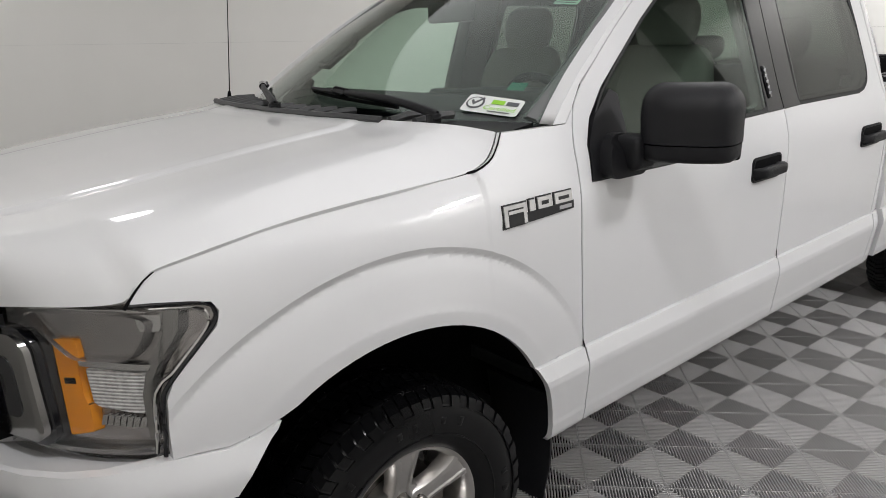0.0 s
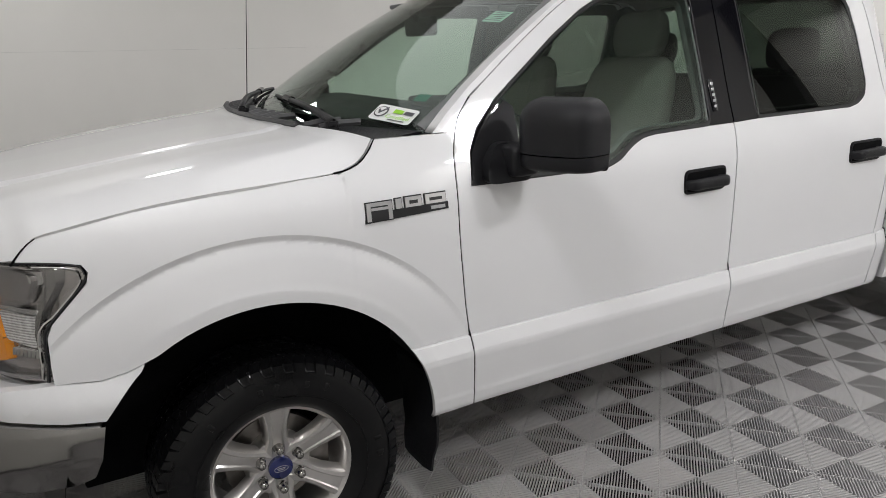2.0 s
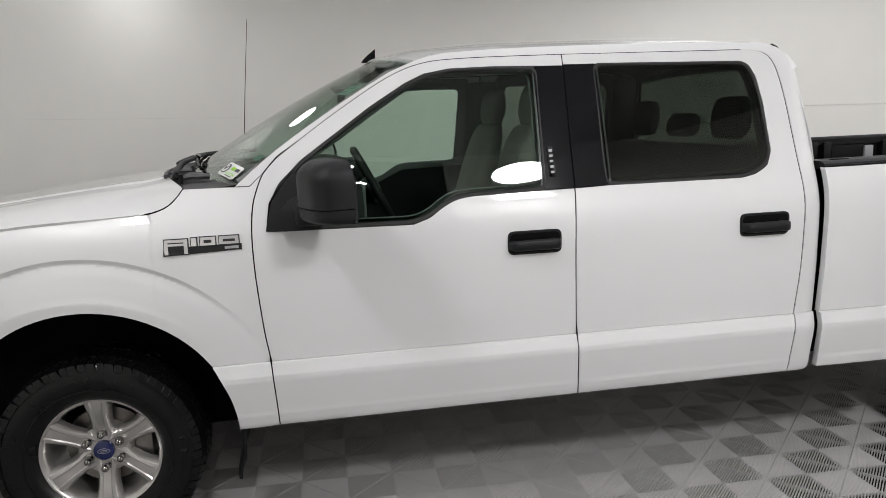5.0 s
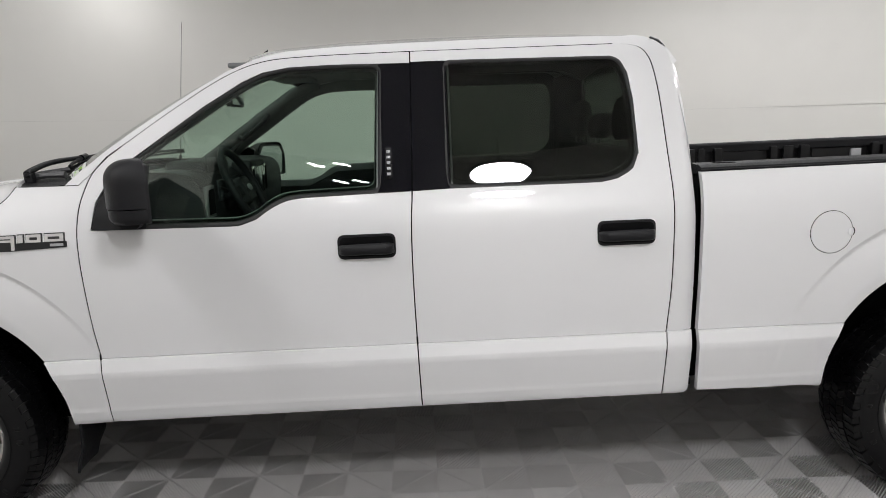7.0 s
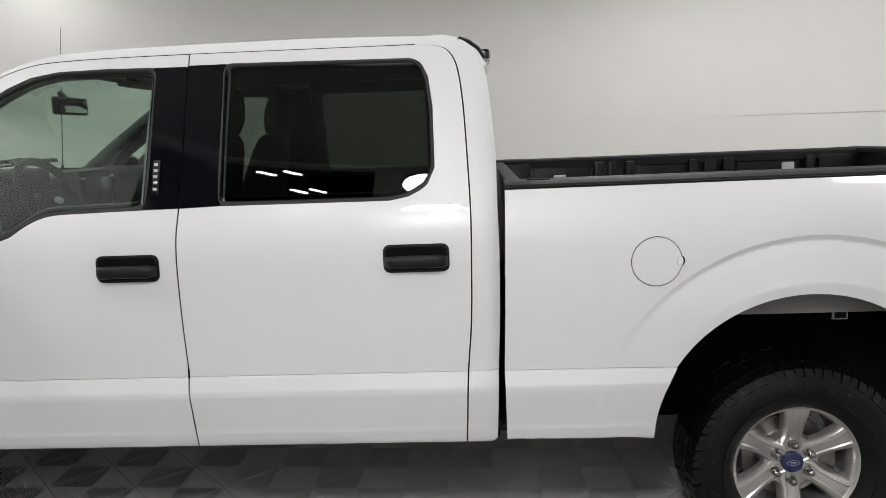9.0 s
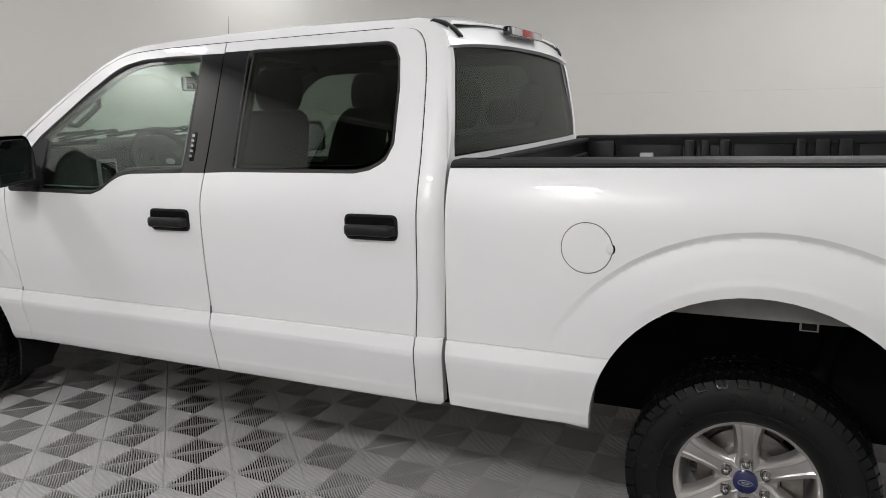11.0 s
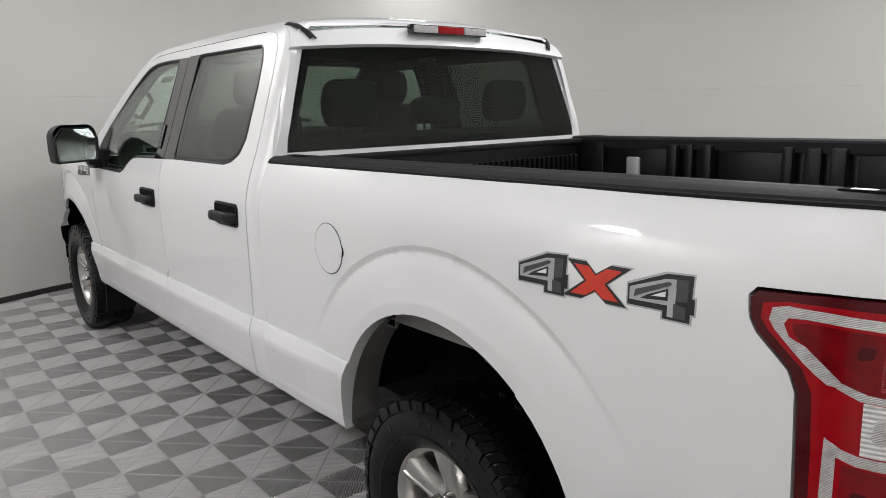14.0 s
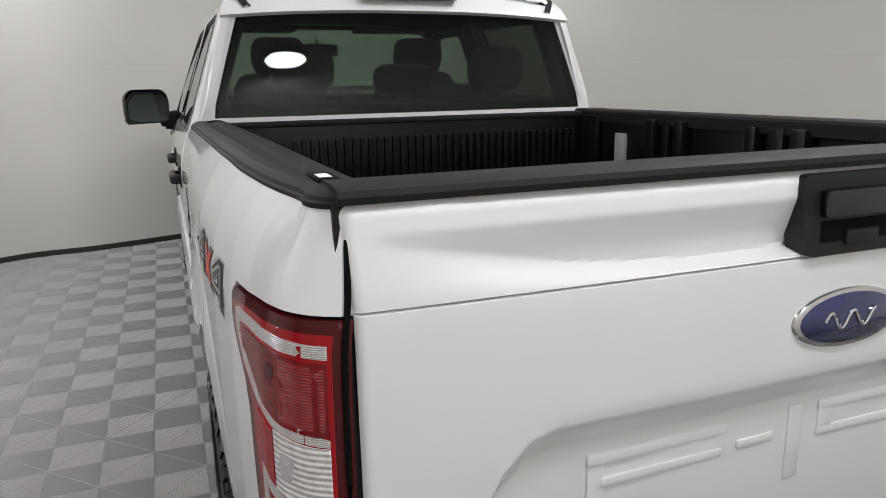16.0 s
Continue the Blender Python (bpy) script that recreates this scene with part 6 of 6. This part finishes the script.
part("print_tick", sticker([(0.88, 0.58), (0.80, 0.34), (0.66, 0.78), (0.69, 0.84), (0.80, 0.52), (0.85, 0.66)], 0.0057), INKGREY, st)
part("green_ticket", on_screen(-0.88, -0.825, 0.185, 0.225, 0, -0.012), TICKETGREEN, windscreen, "small green ticket behind the glass")
pp = part("inspection_paper", on_screen(-0.815, -0.715, 0.70, 0.78, 0.0, -0.010), PAPERGREEN, windscreen, "pale green printed paper")
for k in range(5):
    part("print_line", on_screen(-0.807, -0.725 - 0.012 * (k % 3), 0.708 + 0.014 * k, 0.712 + 0.014 * k, 0, -0.0085), INKGREY, pp)

# ---- side badges ----
def flat_on_side(name, shapes, width, mat, parent, side=-1, off=0.001, depth=0.004, label=""):
    """Flat shapes given in (x, z), laid on the body side."""
    bm = bmesh.new()
    for o in shapes:
        a = [bm.verts.new((x, side * (width(x, z) + off), z)) for x, z in o]
        b = [bm.verts.new((x, side * (width(x, z) + off + depth), z)) for x, z in o]
        n = len(o)
        bm.faces.new(b)
        for i in range(n):
            bm.faces.new((a[i], a[(i + 1) % n], b[(i + 1) % n], b[i]))
    bmesh.ops.recalc_face_normals(bm, faces=bm.faces)
    return part(name, bm, mat, parent, label, smooth=False)


def quad(x0, z0, x1, z1, lean=0.0):
    return [(x0, z0), (x1, z0), (x1 + lean, z1), (x0 + lean, z1)]


for s in (-1, 1):
    # plain-shape name plate: dark bar with chrome blocks above it
    plate = flat_on_side("name_plate", [[(0.340, 1.136), (0.612, 1.146), (0.612, 1.168), (0.40, 1.166), (0.40, 1.188), (0.345, 1.188)]], fender_width, DECALBLACK, truck, s, 0.0005, 0.003, "chrome and black plastic name plate on the fender")
    zt = 1.197
    blocks = [(0.346, 0.426, 1.142, zt - 0.003), (0.438, 0.457, 1.168, zt - 0.001), (0.469, 0.522, 1.168, zt), (0.535, 0.603, 1.169, zt)]
    for a, c, lo, hi in blocks:
        flat_on_side("dark_edge", [quad(a - 0.003, lo - 0.004, c + 0.003, hi + 0.003)], fender_width, DECALBLACK, plate, s, 0.0005, 0.0035)
        flat_on_side("chrome_block", [quad(a, lo, c, hi)], fender_width, BADGE, plate, s, 0.003, 0.0045)
        if c - a > 0.03:
            flat_on_side("block_inset", [quad(a + 0.013, lo + (0.0 if c - a > 0.07 and a < 0.4 else 0.009), c - 0.013, hi - 0.010)], fender_width, DECALBLACK, plate, s, 0.0070, 0.0012)
    flat_on_side("crossbar", [quad(0.359, 1.172, 0.426, 1.180)], fender_width, BADGE, plate, s, 0.0075, 0.0012)
    flat_on_side("small_mark", [quad(0.553, 1.151, 0.601, 1.161)], fender_width, DECALSILVER, plate, s, 0.0035, 0.001)


def four(x, side_dir):
    """The figure 4 as a folded block: outline, shade and face."""
    w, z0, z1 = 0.138, 1.101, 1.190
    def P(pts):
        return [(x + side_dir * u * w, z0 + v * (z1 - z0)) for u, v in pts]
    out = [(0.0, 0.17), (0.0, 0.62), (0.58, 0.97), (0.97, 1.0), (0.97, 0.53), (1.01, 0.53), (1.01, 0.19), (0.95, 0.19), (0.95, 0.0), (0.55, 0.0), (0.55, 0.17)]
    face = [(0.03, 0.29), (0.03, 0.57), (0.57, 0.86), (0.73, 0.88), (0.73, 0.06), (0.62, 0.06), (0.62, 0.30)]
    band_top = [(0.10, 0.36), (0.12, 0.53), (0.60, 0.80), (0.66, 0.80), (0.66, 0.74), (0.30, 0.50)]
    void = [(0.20, 0.35), (0.31, 0.46), (0.62, 0.66), (0.62, 0.40)]
    hole = [(0.375, 0.455), (0.59, 0.60), (0.59, 0.475)]
    stem = [(0.74, 0.41), (0.74, 0.88), (0.91, 0.90), (0.91, 0.45)]
    foot = [(0.71, 0.06), (0.71, 0.36), (0.89, 0.32), (0.89, 0.06)]
    return [P(q) for q in (out, face, band_top, void, hole, stem, foot)]


for s in (-1, 1):
    d = -1 if s > 0 else 1
    x0 = 4.310 if s < 0 else 4.732
    dec = None
    for xx in (x0, x0 + d * 0.289):
        out, face, band_top, void, hole, stem, foot = four(xx, d)
        e = 0.0035
        cx = sum(p[0] for p in out) / len(out)
        cz = sum(p[1] for p in out) / len(out)
        big = [(x + e * math.copysign(1, x - cx), z + e * math.copysign(1, z - cz)) for x, z in out]
        if dec is None:
            dec = flat_on_side("drive_decal", [big], bed_width, DECALSILVER, truck, s, 0.0004, 0.0004, "grey, black and red 4x4 decal")
        else:
            flat_on_side("decal_edge", [big], bed_width, DECALSILVER, dec, s, 0.0004, 0.0004)
        flat_on_side("figure_shadow", [out], bed_width, DECALBLACK, dec, s, 0.0009, 0.0004)
        for label, shape, mat, lift in (("figure_face", face, DECALSILVER, 0.0014), ("figure_band", band_top, DECALGREY, 0.0019), ("figure_void", void, DECALBLACK, 0.0019), ("figure_hole", hole, PAPER, 0.0024), ("figure_stem", stem, DECALGREY, 0.0019), ("figure_foot", foot, DECALGREY, 0.0019)):
            flat_on_side(label, [shape], bed_width, mat, dec, s, lift, 0.0004)
    xc = x0 + d * 0.211
    def X(pts):
        return [(xc + d * u * 0.070, 1.145 + v * 0.0365) for u, v in pts]
    ex = [(-1, 1), (-0.35, 1), (0.0, 0.45), (0.45, 1), (1.08, 1), (0.38, 0.0), (1.0, -1), (0.35, -1), (0.0, -0.5), (-0.45, -1), (-1.1, -1), (-0.38, 0.0)]
    flat_on_side("cross_edge", [X([(u * 1.18, v * 1.16) for u, v in ex])], bed_width, DECALSILVER, dec, s, 0.0007, 0.0003)
    flat_on_side("cross_shadow", [X([(u * 1.08, v * 1.08) for u, v in ex])], bed_width, DECALBLACK, dec, s, 0.0011, 0.0003)
    flat_on_side("cross_face", [X([(u * 0.82, v * 0.86) for u, v in ex])], bed_width, DECALRED, dec, s, 0.0015, 0.0004)

# ---- cab interior ----
part("cab_floor", boxes((0.55, 2.93, -0.86, 0.86, 0.60, 0.64)), TRIM, truck, "dark cab floor")
rows = [[(p[0], p[1] * 0.95, p[2] - 0.035) for p in r] for r in roof_rows()[1:-1]]
part("headliner", loft(rows), HEADLINER, truck, "pale grey headliner")
for s in (-1, 1):
    # inner pillar trims
    a = [(0.60, 0.815, 1.37), (0.76, 0.79, 1.475), (0.98, 0.755, 1.625), (1.19, 0.70, 1.755), (1.34, 0.67, 1.80)]
    pl = part("a_pillar_trim", tube([(x + 0.012, s * (y - 0.005), z - 0.012) for x, y, z in a], 0.032, 8), TRIMGREY, truck, "grey windscreen pillar trim")
    part("grab_handle", tube([(0.86, s * 0.735, 1.50), (0.885, s * 0.70, 1.49), (1.02, s * 0.675, 1.585), (1.045, s * 0.70, 1.625)], 0.014, 8), TRIM, pl, "dark grab handle")
    part("b_pillar_trim", skin([[(1.80, 0.66), (1.99, 0.66), (1.995, 1.78), (1.81, 1.78)]], lambda x, z: cab_width(x, z) - 0.04, s, step=0.15, depth=0.03), TRIMGREY, truck, "grey centre pillar trim")
    part("c_pillar_trim", skin([[(2.755, 1.30), (2.93, 1.30), (2.90, 1.75), (2.80, 1.79), (2.735, 1.77)]], lambda x, z: cab_width(x, z) - 0.05, s, step=0.15, depth=0.03), TRIMGREY, truck)
    # sun visor
    part("sun_visor", boxes((1.16, 1.36, s * 0.40 - 0.20, s * 0.40 + 0.20, 1.792, 1.812), bevel=0.008), TRIMGREY, truck, "grey sun visor")


def cushion(x0, x1, y0, y1, z0, z1, bevel, tilt=0.0, mat=None):
    bm = bmesh.new()
    m = Matrix.Translation((x0, 0, z0)) @ Matrix.Rotation(tilt, 4, "Y") @ Matrix.Translation((-x0, 0, -z0))
    box(bm, x0, x1, y0, y1, z0, z1, bevel=bevel, seg=4, m=None)
    bmesh.ops.transform(bm, matrix=m, verts=bm.verts)
    sharpen(bm, 70)
    return bm


def padded(rows, n=28, power=3.0, pinch=0.0):
    """A cushion of rounded sections: height, middle, half depth, half width."""
    net = []
    for z, xc, dx, dy in rows:
        row = []
        for k in range(n):
            a = 2 * math.pi * k / n
            c, q = math.cos(a), math.sin(a)
            row.append((xc + dx * math.copysign(abs(c) ** (2 / power), c), dy * math.copysign(abs(q) ** (2 / power), q), z))
        net.append(row)
    bm = loft(net, closed=True)
    bm.verts.ensure_lookup_table()
    bm.faces.new([bm.verts[k] for k in range(n)])
    bm.faces.new([bm.verts[len(bm.verts) - n + k] for k in range(n)])
    bmesh.ops.recalc_face_normals(bm, faces=bm.faces)
    sharpen(bm, 60)
    return bm


def moved(bm, y):
    bmesh.ops.translate(bm, vec=(0, y, 0), verts=bm.verts)
    return bm


REST = ((0.0, 0.030, 0.105), (0.02, 0.044, 0.128), (0.06, 0.055, 0.143), (0.11, 0.055, 0.146), (0.155, 0.048, 0.138), (0.18, 0.036, 0.122), (0.194, 0.014, 0.09))
for s in (-1, 1):
    yc = s * 0.40
    seat = part("front_seat", cushion(1.25, 1.78, yc - 0.26, yc + 0.26, 0.80, 0.98, 0.06), SEATCLOTH, truck, "grey cloth front seat")
    back = ((0.88, 1.71, 0.085, 0.235), (0.95, 1.725, 0.095, 0.255), (1.10, 1.755, 0.085, 0.262), (1.25, 1.79, 0.075, 0.262), (1.38, 1.825, 0.066, 0.258), (1.46, 1.848, 0.058, 0.243), (1.51, 1.862, 0.046, 0.215), (1.535, 1.868, 0.028, 0.17))
    part("backrest", moved(padded(back), yc), SEATCLOTH, seat)
    part("backrest_panel", moved(padded([(z, x - dx * 0.62, dx * 0.55, dy * 0.62) for z, x, dx, dy in back[1:6]]), yc), SEATCLOTH, seat, "paler quilted middle")
    part("headrest", moved(padded([(1.528 + z, 1.880 + z * 0.12, dx, dy) for z, dx, dy in REST]), yc), SEATCLOTH, seat, "grey cloth headrest")
    for k in (-1, 1):
        part("headrest_post", tube([(1.865, yc + k * 0.06, 1.48), (1.895, yc + k * 0.06, 1.60)], 0.007, 8), CHROME, seat)
rear_seat = part("rear_bench", cushion(2.15, 2.68, -0.72, 0.72, 0.82, 0.99, 0.05), SEATCLOTH, truck, "grey cloth rear bench")
part("backrest", cushion(2.66, 2.80, -0.74, 0.74, 0.92, 1.425, 0.05, radians(12)), SHADEDCLOTH, rear_seat)
for y in (-0.45, 0.0, 0.45):
    h = 1.0 if y else 0.62
    part("headrest", moved(padded([(1.435 + z * h, 2.825 + z * 0.10, dx * 0.85, dy * 0.95) for z, dx, dy in REST]), y), SHADEDCLOTH, rear_seat, "cloth headrest on bright posts")
    for k in (-1, 1):
        part("headrest_post", tube([(2.82, y + k * 0.055, 1.38), (2.826, y + k * 0.055, 1.46)], 0.006, 8), CHROME, rear_seat)
console = part("centre_console", boxes((1.10, 1.75, -0.14, 0.14, 0.66, 1.03), bevel=0.03), TRIM, truck, "dark centre console")
# dashboard, cluster hood, screen, wheel
prof = [(0.66, 1.30), (0.70, 1.375), (0.80, 1.395), (0.95, 1.392), (1.03, 1.375), (1.065, 1.33), (1.07, 1.24), (1.055, 1.12), (1.00, 1.0), (0.90, 0.92), (0.66, 0.92)]
dash = part("dashboard", prism(rounded(prof, 0.02, 3), 1, -0.80, 0.80), TRIM, truck, "dark moulded dashboard")
part("cluster_hood", cushion(0.86, 1.03, -0.60, -0.21, 1.30, 1.425, 0.035), TRIM, dash)
part("cluster_glass", boxes((1.064, 1.072, -0.57, -0.24, 1.25, 1.34), bevel=0.002), SCREEN, dash)
part("centre_stack", cushion(1.02, 1.115, -0.15, 0.15, 1.02, 1.40, 0.02), TRIM, dash)
part("screen", boxes((1.113, 1.119, -0.105, 0.105, 1.235, 1.365), bevel=0.003), SCREEN, dash, "grey display screen")
for y in (-0.132, 0.132):
    part("vent", boxes((1.112, 1.122, y - 0.02, y + 0.02, 1.24, 1.37), bevel=0.004), CHROME, dash, "bright-edged air vent")
    part("vent_slats", boxes((1.121, 1.124, y - 0.014, y + 0.014, 1.25, 1.36), bevel=0.001), UNDER, dash)
part("side_vent", boxes((1.066, 1.080, -0.77, -0.66, 1.20, 1.33), bevel=0.006), TRIMGREY, dash, "grey framed side vent")
part("side_vent_slats", boxes((1.079, 1.083, -0.755, -0.675, 1.215, 1.315), bevel=0.002), UNDER, dash)
sw = new("steering_wheel")
sw.parent = truck
sw.matrix_local = pose(1.140, -0.40, 1.290, 0, -26, 0)
n = 40
rows = []
for k in range(n + 1):
    a = 2 * math.pi * k / n
    c, q = math.cos(a), math.sin(a)
    rows.append([(0.017 * math.sin(b), (0.19 + 0.017 * math.cos(b)) * c, (0.185 + 0.017 * math.cos(b)) * q) for b in (2 * math.pi * i / 10 for i in range(10))])
part("rim", loft(rows, closed=True), TRIM, sw, "dark leather rim")
part("hub", boxes((-0.045, 0.02, -0.075, 0.075, -0.07, 0.055), bevel=0.03, seg=3), TRIM, sw)
for y0, y1, z0, z1 in ((-0.19, -0.06, -0.03, 0.02), (0.06, 0.19, -0.03, 0.02), (-0.03, 0.03, -0.185, -0.05)):
    part("spoke", boxes((-0.02, 0.005, y0, y1, z0, z1), bevel=0.008), TRIM, sw)
o = oval("hub_badge", 0.021, 0.0, -0.005, 0.03, 0.016, DECALSILVER, sw, 0.003)
part("column", tube([(-0.30, 0, -0.02), (-0.02, 0, 0)], 0.05, 12), TRIM, sw)
part("stalk", tube([(-0.07, 0.02, 0.01), (-0.06, -0.15, 0.05)], 0.010, 8), TRIM, sw)
rv = part("rear_view_mirror", boxes((1.015, 1.045, -0.13, 0.13, 1.655, 1.735), bevel=0.014, seg=3), TRIM, truck, "dark rear-view mirror under the header")
part("stem", tube([(1.02, 0, 1.72), (0.985, 0, 1.76)], 0.014, 8), TRIM, rv)
part("glass", boxes((1.0445, 1.048, -0.116, 0.116, 1.665, 1.725), bevel=0.001), MIRROR, rv)

# ---- floor tiles ----
tile = tile_mesh()
far_v, far_f = [], []


def inside(x, y):
    a = math.degrees(math.atan2(y - ROOM[1], x - ROOM[0]))
    return math.hypot(x - ROOM[0], y - ROOM[1]) < RADIUS + 0.07 + inset(a)



tv = [tuple(v.co) for v in tile.vertices]
tf = [tuple(p.vertices) for p in tile.polygons]
for i in range(-11, 12):
    for j in range(-10, 11):
        x, y = TILE_X + 0.2 + i * TS, TILE_Y + 0.2 + j * TS
        d = math.hypot(x - ROOM[0], y - ROOM[1])
        if d > RADIUS + 0.28:
            continue
        whole = d < RADIUS - 0.68
        if whole and -2.6 < y < 0.15:
            o = new("tile", tile)
            o.parent = floor
            o.location = (x, y, 0)
        else:
            # cut at the wall
            n0 = len(far_v)
            far_v += [(a + x, b + y, c) for a, b, c in tv]
            far_f += [tuple(k + n0 for k in f) for f in tf if whole or all(inside(tv[k][0] + x, tv[k][1] + y) for k in f)]
me = bpy.data.meshes.new("far_tiles")
me.from_pydata(far_v, [], far_f)
me.materials.append(TILE)
o = new("far_tiles", me)
o.parent = floor
o["kind"] = "stuff"
